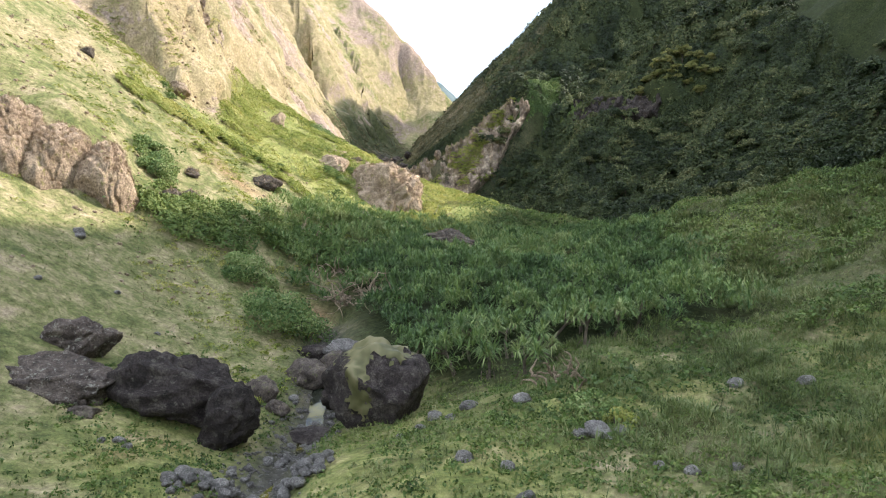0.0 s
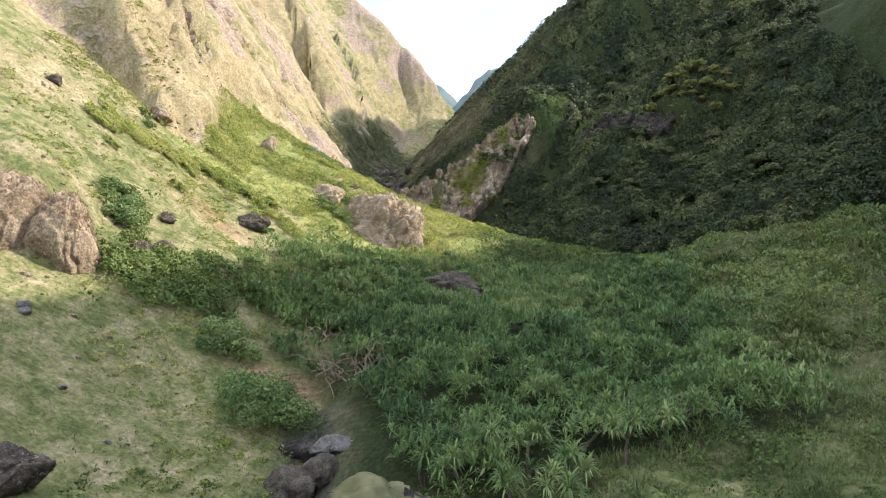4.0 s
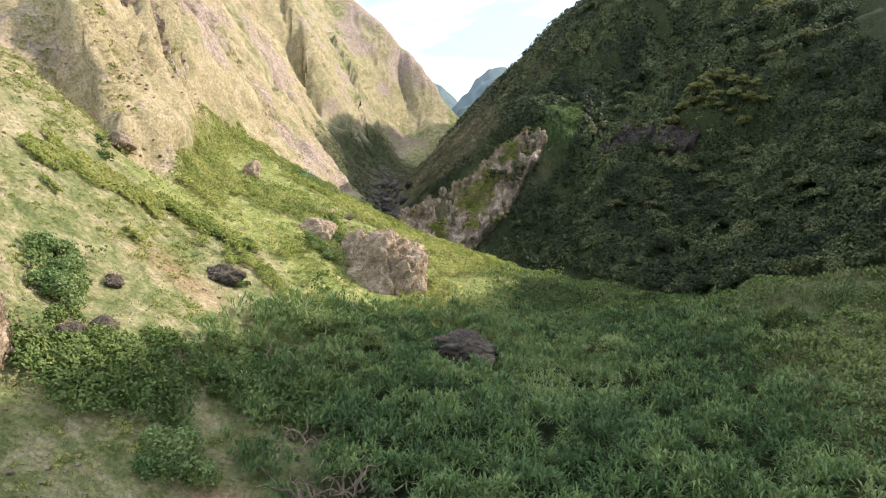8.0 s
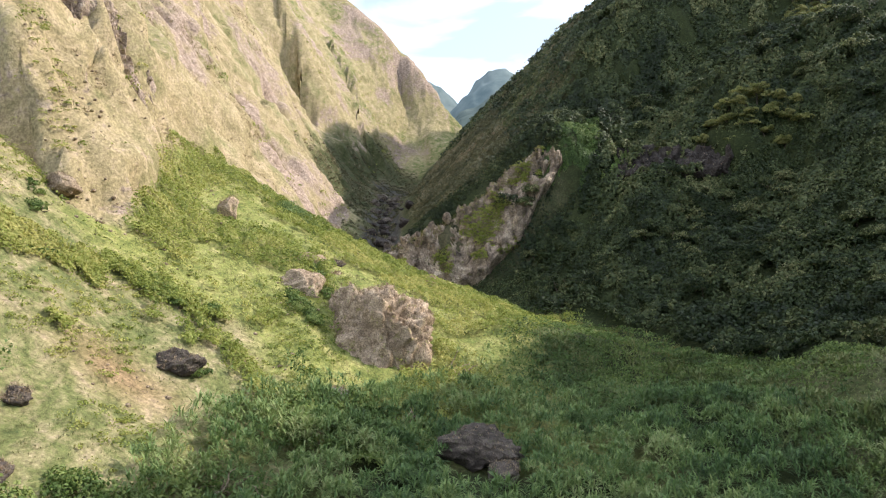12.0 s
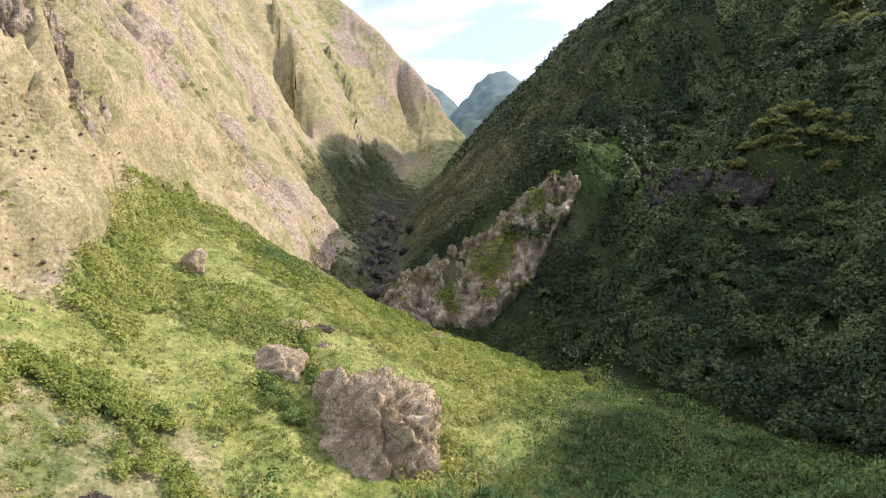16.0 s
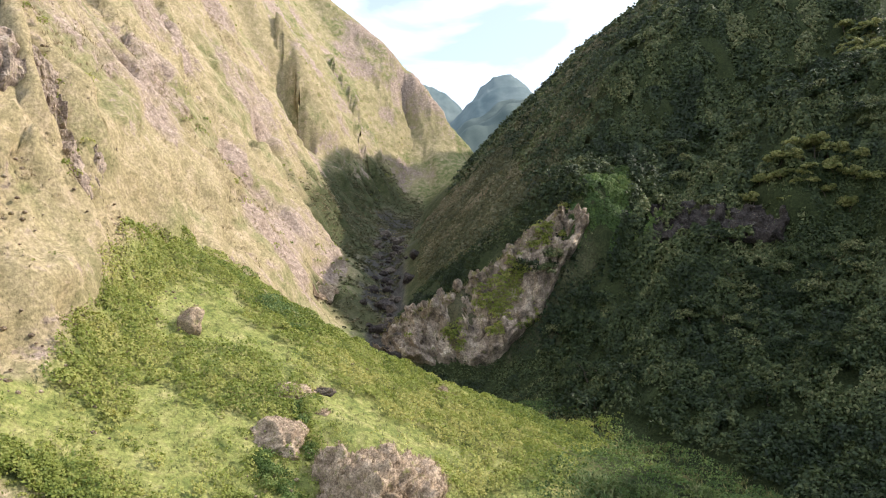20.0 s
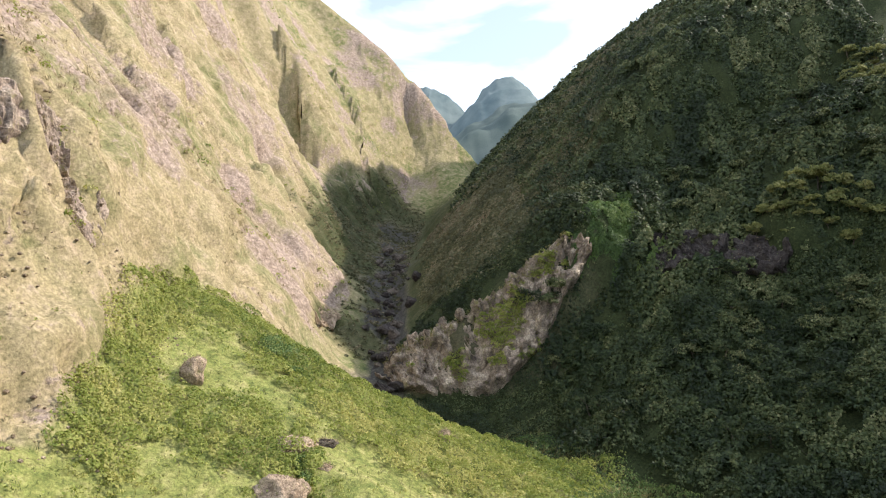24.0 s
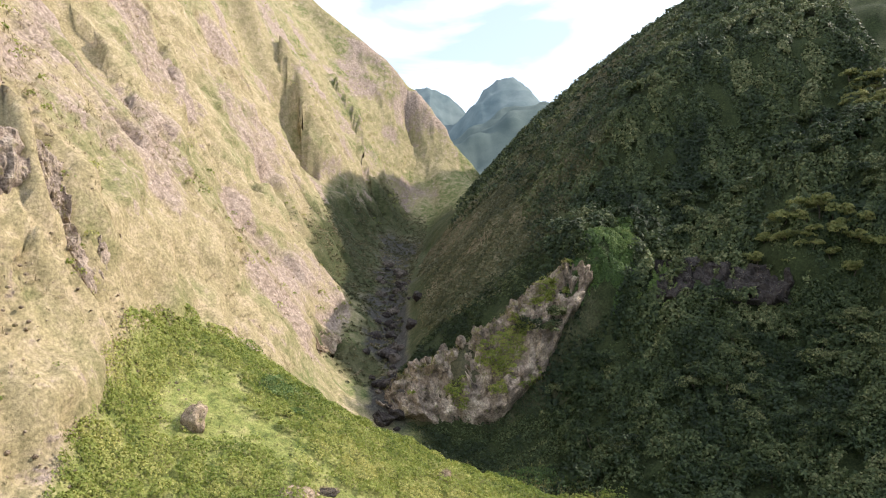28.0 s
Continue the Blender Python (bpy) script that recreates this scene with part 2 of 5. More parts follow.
def ground_height(x, y):
    """The valley with its gullies, ledges and small unevenness."""
    x, y = np.asarray(x, float), np.asarray(y, float)
    z = base_height(x, y)
    s = steepness(x, y, 3.0)
    near = 1 - smooth(600, 900, y)
    rough = smooth(0.85, 1.5, s) * near
    # ribs and gullies that run down the faces
    warp = 5 * value_noise(x, y, 30, 12)
    u = y + 0.3 * x + warp
    big_rib = 1 - 2 * np.abs(value_noise(u, x * 0.18, 34, 3))
    mid_rib = 1 - 2 * np.abs(value_noise(u, x * 0.3, 13, 4))
    fine_rib = 1 - 2 * np.abs(value_noise(u, x * 0.5, 5, 5))
    z = z + rough * np.where(x < 0, 1, 0.55) * (4.4 * big_rib + 1.5 * mid_rib + 0.35 * fine_rib - 2.2)
    z = z + rough * 1.0 * fractal(x, y, 6, 21, 4)
    # broken rock of the near buttress
    crag = np.clip(1.3 * bump(x, y, -56, 121, 15, 12) + 0.9 * bump(x, y, -80, 228, 9, 14), 0, 1) * rough
    z = z + crag * (3.2 * (1 - 2 * np.abs(value_noise(x, y, 5, 26))) + 2.0 * fractal(x, y, 3, 27, 3))
    spur = bump(x, y, 8, 193, 20, 6) * (x > -16)
    z = z + spur * (1.2 * fractal(x, y, 5, 29, 3) - 0.5)
    uneven = 1.6 * fractal(x, y, 7, 35, 3)
    for x0, y0, x1, y1, high, back in STEPS:
        high = 0.55 * high if 150 < y0 < 340 and x0 < 0 else high
        lx, ly = x1 - x0, y1 - y0
        ln = math.hypot(lx, ly)
        k = ((x - x0) * lx + (y - y0) * ly) / (ln * ln)
        d = (ly * (x0 - x) + lx * (y - y0)) / ln + uneven
        win = smooth(-0.1, 0.2, k) * (1 - smooth(0.8, 1.1, k))
        z = z + win * high * smooth(-0.5, 0.8, d) * np.exp(-np.maximum(d, 0) / back)
    # two pillars that stand out of the far wall, each with a dark slot beside it
    z = z + 4 * bump(x, y, -74, 399, 8, 10) - 18 * bump(x, y, -82, 387, 4.0, 6) - 18 * bump(x, y, -30, 515, 4.5, 6)
    # ledge of the mountainside, and the uneven floor of its forest
    z = z + 4.5 * bump(x, y, 73.5, 184.5, 11, 4.5, -32)
    z = z + 0.9 * fractal(x, y, 4.6, 47, 2) * smooth(0, 6, y - forest_edge(x)) * smooth(16, 24, x) * near * (x < 130)
    # ground that leans against the back of the dome rock and the bluffs
    z = z + 3.2 * bump(x, y, -10.5, 117, 8, 5) + 3.5 * bump(x, y, -44, 57, 7, 5)
    uneven = 0.8 * value_noise(x, y, 5, 33)
    for x0, y0, x1, y1, deep, wide in GROOVES:
        px, py = x1 - x0, y1 - y0
        k = np.clip(((x - x0) * px + (y - y0) * py) / (px * px + py * py), 0, 1)
        d = np.hypot(x - x0 - k * px, y - y0 - k * py) + uneven
        z = z - deep * np.exp(-(d / wide) ** 2)
    z = z + (1 - rough) * near * (0.55 * fractal(x, y, 9, 31, 3) + 0.9 * value_noise(x, y, 24, 8))
    # hummocks of the tall meadow
    z = z + 1.1 * fractal(x, y, 13, 43, 3) * smooth(10, 26, x) * smooth(18, 40, y) * (1 - smooth(120, 140, y))
    # tussocky unevenness of the meadow and the thicket
    z = z + 0.45 * fractal(x, y, 3.2, 45, 2) * smooth(-6, 8, x) * (1 - smooth(120, 140, y))
    # the stream's channel
    cx = STREAM(y)
    bed = np.exp(-((x - cx) / 2.2) ** 2) * smooth(-60, -30, y) * (1 - smooth(44, 58, y))
    z = z - 1.5 * bed
    return z


def STREAM(y):
    """x of the stream's middle."""
    return np.interp(y, [-60, 0, 10, 18, 26, 34, 42, 60], [-8, -9, -9.5, -9.5, -9, -9.5, -10.5, -13])


def nodes_of(m):
    m.use_nodes = True
    return m.node_tree.nodes, m.node_tree.links


def ground_material():
    m = bpy.data.materials.new("hillside")
    n, l = nodes_of(m)
    b = n["Principled BSDF"]
    b.inputs["Roughness"].default_value = 0.95
    b.inputs["Specular IOR Level"].default_value = 0.15

    def attr(name):
        a = n.new("ShaderNodeAttribute")
        a.attribute_name = name
        return a.outputs["Fac"]
    pos = n.new("ShaderNodeNewGeometry").outputs["Position"]

    def noise_tex(scale, detail=5, rough=0.6, dist=0.0):
        t = n.new("ShaderNodeTexNoise")
        t.inputs["Scale"].default_value, t.inputs["Detail"].default_value = scale, detail
        t.inputs["Roughness"].default_value, t.inputs["Distortion"].default_value = rough, dist
        l.new(pos, t.inputs["Vector"])
        return t.outputs["Fac"]

    def ramp(fac, *stops):
        r = n.new("ShaderNodeValToRGB")
        e = r.color_ramp.elements
        while len(e) < len(stops):
            e.new(0.5)
        for k, (p, c) in enumerate(stops):
            e[k].position, e[k].color = p, (*c, 1)
        l.new(fac, r.inputs["Fac"])
        return r.outputs["Color"]

    def mix(f, a, c):
        x = n.new("ShaderNodeMix")
        x.data_type = "RGBA"
        l.new(f, x.inputs["Factor"])
        l.new(a, x.inputs["A"])
        l.new(c, x.inputs["B"])
        return x.outputs["Result"]

    def math_(op, a, c):
        x = n.new("ShaderNodeMath")
        x.operation, x.use_clamp = op, True
        for k, v in enumerate((a, c)):
            if isinstance(v, (int, float)):
                x.inputs[k].default_value = v
            else:
                l.new(v, x.inputs[k])
        return x.outputs[0]
    grain, patch, broad = noise_tex(2.2, 9, 0.78), noise_tex(0.35, 10, 0.72, 0.4), noise_tex(0.06, 5, 0.6)
    grass = ramp(patch, (0.30, (0.050, 0.070, 0.026)), (0.45, (0.125, 0.135, 0.052)), (0.57, (0.225, 0.200, 0.108)), (0.71, (0.35, 0.272, 0.20)))
    lush = ramp(patch, (0.30, (0.066, 0.094, 0.024)), (0.50, (0.185, 0.195, 0.062)), (0.66, (0.29, 0.265, 0.115)), (0.78, (0.34, 0.28, 0.17)))
    dry = ramp(patch, (0.28, (0.175, 0.145, 0.075)), (0.5, (0.30, 0.24, 0.145)), (0.7, (0.41, 0.32, 0.225)))
    rock = ramp(noise_tex(0.9, 8, 0.72, 0.5), (0.25, (0.07, 0.055, 0.048)), (0.45, (0.22, 0.165, 0.135)), (0.62, (0.37, 0.29, 0.24)), (0.8, (0.48, 0.39, 0.33)))
    # near-black: shade beneath and between plants put into the ground colour
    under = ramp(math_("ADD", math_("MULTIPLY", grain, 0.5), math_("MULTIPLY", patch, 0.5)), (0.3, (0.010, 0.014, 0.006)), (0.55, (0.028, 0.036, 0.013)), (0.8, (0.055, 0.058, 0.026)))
    soil = ramp(grain, (0.3, (0.17, 0.10, 0.06)), (0.7, (0.30, 0.19, 0.12)))
    c = mix(math_("MULTIPLY", attr("lush"), 1.0), grass, lush)
    c = mix(attr("dry"), c, dry)
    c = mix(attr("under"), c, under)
    edge = math_("ADD", attr("rock"), math_("MULTIPLY", math_("SUBTRACT", patch, 0.5), 1.6))
    sharp = n.new("ShaderNodeMapRange")
    sharp.inputs["From Min"].default_value, sharp.inputs["From Max"].default_value = 0.42, 0.58
    l.new(edge, sharp.inputs["Value"])
    c = mix(sharp.outputs["Result"], c, rock)
    # dark stream bed; gorge shade and spur darkening are put into this colour too
    c = mix(attr("wet_dark"), c, ramp(noise_tex(1.3, 7, 0.7), (0.3, (0.018, 0.017, 0.016)), (0.55, (0.06, 0.055, 0.05)), (0.75, (0.13, 0.12, 0.11))))
    c = mix(attr("soil"), c, soil)
    # grain of single blades, stones and clods
    g = n.new("ShaderNodeMix")
    g.data_type, g.blend_type = "RGBA", "OVERLAY"
    g.inputs["Factor"].default_value = 0.9
    l.new(c, g.inputs["A"])
    l.new(ramp(grain, (0.32, (0.16, 0.16, 0.16)), (0.68, (0.84, 0.84, 0.84))), g.inputs["B"])
    # far land turns bluish: distance haze put into the base colour
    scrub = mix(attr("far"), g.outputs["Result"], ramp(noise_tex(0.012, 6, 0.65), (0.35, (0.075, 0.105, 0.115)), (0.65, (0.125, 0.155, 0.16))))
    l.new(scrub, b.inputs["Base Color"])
    bp = n.new("ShaderNodeBump")
    bp.inputs["Strength"].default_value, bp.inputs["Distance"].default_value = 0.7, 0.35
    l.new(math_("ADD", math_("MULTIPLY", grain, 0.4), math_("MULTIPLY", noise_tex(0.9, 8, 0.72, 0.5), 0.6)), bp.inputs["Height"])
    l.new(bp.outputs["Normal"], b.inputs["Normal"])
    return m


def spaced(stops):
    """Grid lines whose spacing changes along the way: (from, to, step)."""
    out = []
    for a, b_, st in stops:
        out.extend(np.arange(a, b_, st))
    out.append(stops[-1][1])
    return np.array(out)


def knoll_edge(y):
    """x of the line where the green hill meets the cliff."""
    return np.interp(y, [90, 100, 106, 112, 119, 124, 130, 136, 145, 149, 153, 160], [-60, -47, -42.5, -43.5, -45.2, -45.4, -46.2, -47.0, -48.0, -46.6, -42, -34])


def cover(x, y, z):
    """What grows where, and where shade is painted into the ground: masks over the plan."""
    s = steepness(x, y, 2.0)
    left = 1 - smooth(-34, -28, x)
    n1, n2 = fractal(x, y, 14, 61, 4), fractal(x, y, 40, 71, 3)
    # the green hill in front of the cliff
    on_hill = smooth(84, 92, y + 0.25 * x + 4 * n1) * smooth(-0.7, 0.7, x - knoll_edge(y) + 0.8 * n1) * (1 - smooth(158, 166, y)) * (1 - smooth(10, 24, x + 0.1 * (y - 130)))
    lush = np.clip(on_hill + 0.75 * (1 - smooth(18, 34, y + 4 * n1)) * smooth(-26, -16, x) * smooth(-0.5, 0.2, n1 + 0.3), 0, 1)
    wall = smooth(1.0, 1.25, s + 0.1 * n1) * (x < 5) * (y > 95)
    n2 = fractal(y + 0.3 * x, z * 1.2, 20, 71, 4)
    wall = np.maximum(wall, (1 - smooth(-0.7, 0.7, x - knoll_edge(y) + 0.8 * n1)) * smooth(103, 107, y))
    rock = wall * (0.36 + 0.3 * n2)
    dry = np.clip(wall + smooth(250, 420, y) * (x < -20) * 0.6, 0, 1) * (0.9 - 0.5 * smooth(0.1, 0.6, fractal(y, z, 15, 73, 4)) - 0.3 * smooth(330, 460, y))
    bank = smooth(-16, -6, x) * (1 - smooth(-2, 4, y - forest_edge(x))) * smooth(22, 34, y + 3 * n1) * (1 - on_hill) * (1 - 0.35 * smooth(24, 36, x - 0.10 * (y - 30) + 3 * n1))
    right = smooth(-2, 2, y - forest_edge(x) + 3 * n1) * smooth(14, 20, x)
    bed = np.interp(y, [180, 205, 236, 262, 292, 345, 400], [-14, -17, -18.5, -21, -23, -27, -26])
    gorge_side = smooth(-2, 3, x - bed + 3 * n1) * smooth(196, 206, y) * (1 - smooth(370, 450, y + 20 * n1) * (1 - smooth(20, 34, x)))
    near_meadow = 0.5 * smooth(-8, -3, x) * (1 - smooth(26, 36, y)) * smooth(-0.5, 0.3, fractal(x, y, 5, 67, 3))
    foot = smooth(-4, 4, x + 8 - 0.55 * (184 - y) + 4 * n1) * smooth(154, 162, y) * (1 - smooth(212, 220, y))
    # where that painted shade lies: meadow, thicket, forest and gorge side
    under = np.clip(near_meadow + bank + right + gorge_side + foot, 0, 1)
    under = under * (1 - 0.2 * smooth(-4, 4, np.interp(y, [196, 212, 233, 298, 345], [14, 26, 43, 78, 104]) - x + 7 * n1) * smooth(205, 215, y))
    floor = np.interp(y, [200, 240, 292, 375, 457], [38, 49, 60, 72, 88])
    # the gorge's shade put into the ground colour of its walls
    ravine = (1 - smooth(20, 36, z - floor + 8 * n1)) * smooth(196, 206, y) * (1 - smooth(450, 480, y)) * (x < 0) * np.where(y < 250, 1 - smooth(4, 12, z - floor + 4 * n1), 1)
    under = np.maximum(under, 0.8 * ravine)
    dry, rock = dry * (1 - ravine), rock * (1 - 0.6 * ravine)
    dry = np.maximum(dry, 0.55 * smooth(-0.1, 0.6, fractal(x, y, 11, 65, 4)) * (x < -16) * smooth(58, 70, y) * (1 - wall) * (1 - on_hill))
    spur = smooth(0.9, 1.5, s + 0.9 * n1) * smooth(-17, -13, x + 3 * n1) * (1 - smooth(24, 36, x + 6 * n1)) * smooth(181, 187, y + 3 * n1) * (1 - smooth(196, 202, y + 3 * n1))
    rock = np.where(spur > 0.05, np.maximum(rock, spur * (0.1 + 0.2 * n1)), rock)
    bedx = np.exp(-((x - STREAM(y)) / 2.4) ** 2) * (y < 50) * (y > -60)
    # strip along the gorge bed whose shade is painted into the rock
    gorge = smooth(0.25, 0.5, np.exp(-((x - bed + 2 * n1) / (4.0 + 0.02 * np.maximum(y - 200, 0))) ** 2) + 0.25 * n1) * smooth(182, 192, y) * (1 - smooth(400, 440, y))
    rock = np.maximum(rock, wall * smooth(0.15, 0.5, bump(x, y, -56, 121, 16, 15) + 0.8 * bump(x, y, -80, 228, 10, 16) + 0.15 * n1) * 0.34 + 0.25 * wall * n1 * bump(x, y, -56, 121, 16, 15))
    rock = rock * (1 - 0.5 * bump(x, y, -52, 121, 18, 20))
    # stream bed, painted shade of the gorge, weaker darkening of the spur
    wet_dark = np.clip(np.maximum(np.maximum(bedx, gorge), 0.3 * spur), 0, 1)
    under = under * (1 - wet_dark)
    soil = 1.3 * bump(x, y, -17.2, 53, 2.8, 1.8) + 1.3 * bump(x, y, -13.6, 50.5, 1.8, 3.2) + bump(x, y, -16.5, 15.5, 1.6, 0.8) + 0.9 * bump(x, y, -17.6, 12.0, 1.2, 0.7) + 0.7 * bump(x, y, -31, 80, 5, 3)
    soil = np.clip(soil * (0.7 + 0.6 * n1), 0, 1)
    # how much haze tint is painted, weaker on the nearer hill
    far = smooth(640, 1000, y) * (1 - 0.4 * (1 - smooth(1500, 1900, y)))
    return dict(lush=lush, dry=dry * (1 - far), rock=rock * (1 - far), under=np.maximum(under * (1 - far), smooth(900, 1050, y) * (1 - smooth(1600, 1800, y))), soil=soil, far=far, wet_dark=wet_dark)


def build_ground():
    gx = spaced([(-1500, -400, 60), (-400, -150, 8), (-150, -90, 2), (-90, 100, 0.95), (100, 180, 2.5), (180, 400, 10), (400, 1561, 60)])
    gy = spaced([(-300, -60, 12), (-60, 0, 1.5), (0, 160, 0.85), (160, 270, 0.95), (270, 420, 1.6), (420, 560, 2.4), (560, 720, 5), (720, 1500, 15), (1500, 3601, 40)])
    X, Y = np.meshgrid(gx, gy)
    Z = ground_height(X, Y)
    # sideways unevenness breaks the faces into buttresses
    s = smooth(1.0, 1.7, steepness(X, Y, 2.0)) * (1 - smooth(500, 700, Y)) * (np.abs(X) < 160)
    DX = s * (1.6 * fractal(Y, Z * 0.8, 11, 81, 4) + 0.8 * fractal(Y, Z, 3.2, 83, 2))
    DY = s * (1.2 * fractal(X, Z * 0.8, 9, 91, 4) + 0.6 * fractal(X, Z, 3.0, 93, 2))
    co = np.stack([X + DX, Y + DY, Z], -1).reshape(-1, 3)
    ny, nx = X.shape
    idx = np.arange(ny * nx).reshape(ny, nx)
    faces = np.stack([idx[:-1, :-1], idx[:-1, 1:], idx[1:, 1:], idx[1:, :-1]], -1).reshape(-1, 4)
    me = bpy.data.meshes.new("ground")
    me.vertices.add(len(co))
    me.vertices.foreach_set("co", co.ravel())
    me.loops.add(faces.size)
    me.loops.foreach_set("vertex_index", faces.ravel())
    me.polygons.add(len(faces))
    me.polygons.foreach_set("loop_start", np.arange(0, faces.size, 4))
    me.polygons.foreach_set("use_smooth", np.ones(len(faces), bool))
    me.update(calc_edges=True)
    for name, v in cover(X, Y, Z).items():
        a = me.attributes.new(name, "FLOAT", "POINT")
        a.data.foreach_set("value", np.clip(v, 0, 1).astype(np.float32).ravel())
    me.materials.append(ground_material())
    return tagged(new("ground", me), "grassy valley floor, green hill and bare cliffs", "ground", kind="structure")


ground = build_ground()


# ---- materials of things ----
def simple_nodes(name, rough=0.9, spec=0.2):
    m = bpy.data.materials.new(name)
    n, l = nodes_of(m)
    b = n["Principled BSDF"]
    b.inputs["Roughness"].default_value, b.inputs["Specular IOR Level"].default_value = rough, spec
    return m, n, l, b


def rock_material(name, dark, mid, light, scale=1.2, lichen=None, rough=0.9):
    m, n, l, b = simple_nodes(name, rough, 0.25)
    co = n.new("ShaderNodeTexCoord").outputs["Object"]

    def tex(kind, sc, **k):
        t = n.new(kind)
        t.inputs["Scale"].default_value = sc
        for key, v in k.items():
            t.inputs[key].default_value = v
        l.new(co, t.inputs["Vector"])
        return t
    big, fine = tex("ShaderNodeTexNoise", scale, Detail=9.0, Roughness=0.7), tex("ShaderNodeTexNoise", scale * 9, Detail=5.0, Roughness=0.7)
    crack = tex("ShaderNodeTexVoronoi", scale * 1.6)
    crack.feature = "DISTANCE_TO_EDGE"
    r = n.new("ShaderNodeValToRGB")
    e = r.color_ramp.elements
    e.new(0.5)
    for k, (p, c) in enumerate(((0.30, dark), (0.5, mid), (0.72, light))):
        e[k].position, e[k].color = p, (*c, 1)
    l.new(big.outputs["Fac"], r.inputs["Fac"])
    mixed = n.new("ShaderNodeMix")
    mixed.data_type, mixed.blend_type = "RGBA", "OVERLAY"
    mixed.inputs["Factor"].default_value = 1.0
    l.new(r.outputs["Color"], mixed.inputs["A"])
    speck = n.new("ShaderNodeMapRange")
    speck.inputs["From Min"].default_value, speck.inputs["From Max"].default_value = 0.36, 0.64
    speck.inputs["To Min"].default_value, speck.inputs["To Max"].default_value = 0.27, 0.73
    l.new(fine.outputs["Fac"], speck.inputs["Value"])
    l.new(speck.outputs["Result"], mixed.inputs["B"])
    out = mixed.outputs["Result"]
    if lichen:
        f = n.new("ShaderNodeValToRGB")
        f.color_ramp.elements[0].position, f.color_ramp.elements[1].position = 0.56, 0.64
        l.new(tex("ShaderNodeTexNoise", scale * 2.3, Detail=7.0, Roughness=0.75).outputs["Fac"], f.inputs["Fac"])
        mm = n.new("ShaderNodeMix")
        mm.data_type = "RGBA"
        l.new(f.outputs["Color"], mm.inputs["Factor"])
        l.new(out, mm.inputs["A"])
        mm.inputs["B"].default_value = (*lichen, 1)
        out = mm.outputs["Result"]
    info = n.new("ShaderNodeObjectInfo")
    hv = n.new("ShaderNodeHueSaturation")
    mr = n.new("ShaderNodeMapRange")
    mr.inputs["To Min"].default_value, mr.inputs["To Max"].default_value = 0.75, 1.25
    l.new(info.outputs["Random"], mr.inputs["Value"])
    l.new(mr.outputs["Result"], hv.inputs["Value"])
    l.new(out, hv.inputs["Color"])
    l.new(hv.outputs["Color"], b.inputs["Base Color"])
    bp = n.new("ShaderNodeBump")
    bp.inputs["Strength"].default_value, bp.inputs["Distance"].default_value = 1.0, 0.22
    add = n.new("ShaderNodeMath")
    add.operation = "ADD"
    l.new(fine.outputs["Fac"], add.inputs[0])
    l.new(crack.outputs["Distance"], add.inputs[1])
    l.new(add.outputs[0], bp.inputs["Height"])
    l.new(bp.outputs["Normal"], b.inputs["Normal"])
    return m


def leaf_material(name, *stops, through_light=0.25, rough=0.55):
    """Foliage: colours vary from leaf to leaf and, by the mesh's own tone, from clump to clump."""
    m, n, l, b = simple_nodes(name, rough, 0.25)
    geo = n.new("ShaderNodeNewGeometry")
    a = n.new("ShaderNodeAttribute")
    a.attribute_name = "tone"
    add = n.new("ShaderNodeMath")
    add.operation = "MULTIPLY_ADD"
    l.new(geo.outputs["Random Per Island"], add.inputs[0])
    add.inputs[1].default_value = 0.4
    sc = n.new("ShaderNodeMath")
    sc.operation = "MULTIPLY"
    sc.inputs[1].default_value = 0.6
    l.new(a.outputs["Fac"], sc.inputs[0])
    l.new(sc.outputs[0], add.inputs[2])
    r = n.new("ShaderNodeValToRGB")
    e = r.color_ramp.elements
    while len(e) < len(stops):
        e.new(0.5)
    for k, (p, c) in enumerate(stops):
        e[k].position, e[k].color = p, (*c, 1)
    l.new(add.outputs[0], r.inputs["Fac"])
    l.new(r.outputs["Color"], b.inputs["Base Color"])
    tr = n.new("ShaderNodeBsdfTranslucent")
    l.new(r.outputs["Color"], tr.inputs["Color"])
    mx = n.new("ShaderNodeMixShader")
    mx.inputs["Fac"].default_value = through_light
    l.new(b.outputs["BSDF"], mx.inputs[1])
    l.new(tr.outputs["BSDF"], mx.inputs[2])
    l.new(mx.outputs["Shader"], n["Material Output"].inputs["Surface"])
    return m


M_DARK = rock_material("dark_basalt", (0.012, 0.010, 0.010), (0.040, 0.031, 0.030), (0.10, 0.085, 0.075), 0.9, lichen=(0.11, 0.10, 0.085))
M_BROWN = rock_material("brown_basalt", (0.03, 0.024, 0.022), (0.10, 0.08, 0.07), (0.22, 0.18, 0.15), 0.8, lichen=(0.12, 0.12, 0.06))
M_TAN = rock_material("weathered_tan_rock", (0.14, 0.10, 0.072), (0.30, 0.225, 0.165), (0.45, 0.355, 0.27), 0.5, lichen=(0.22, 0.20, 0.08))
M_GREY = rock_material("grey_stone", (0.08, 0.075, 0.075), (0.20, 0.185, 0.18), (0.36, 0.34, 0.33), 1.6)
M_SPUR = rock_material("spur_rock", (0.03, 0.025, 0.022), (0.13, 0.10, 0.08), (0.34, 0.28, 0.22), 0.6, lichen=(0.11, 0.11, 0.05))
M_FACE = rock_material("fractured_spur_rock", (0.03, 0.023, 0.02), (0.22, 0.17, 0.135), (0.52, 0.43, 0.345), 0.3, lichen=(0.15, 0.14, 0.06))
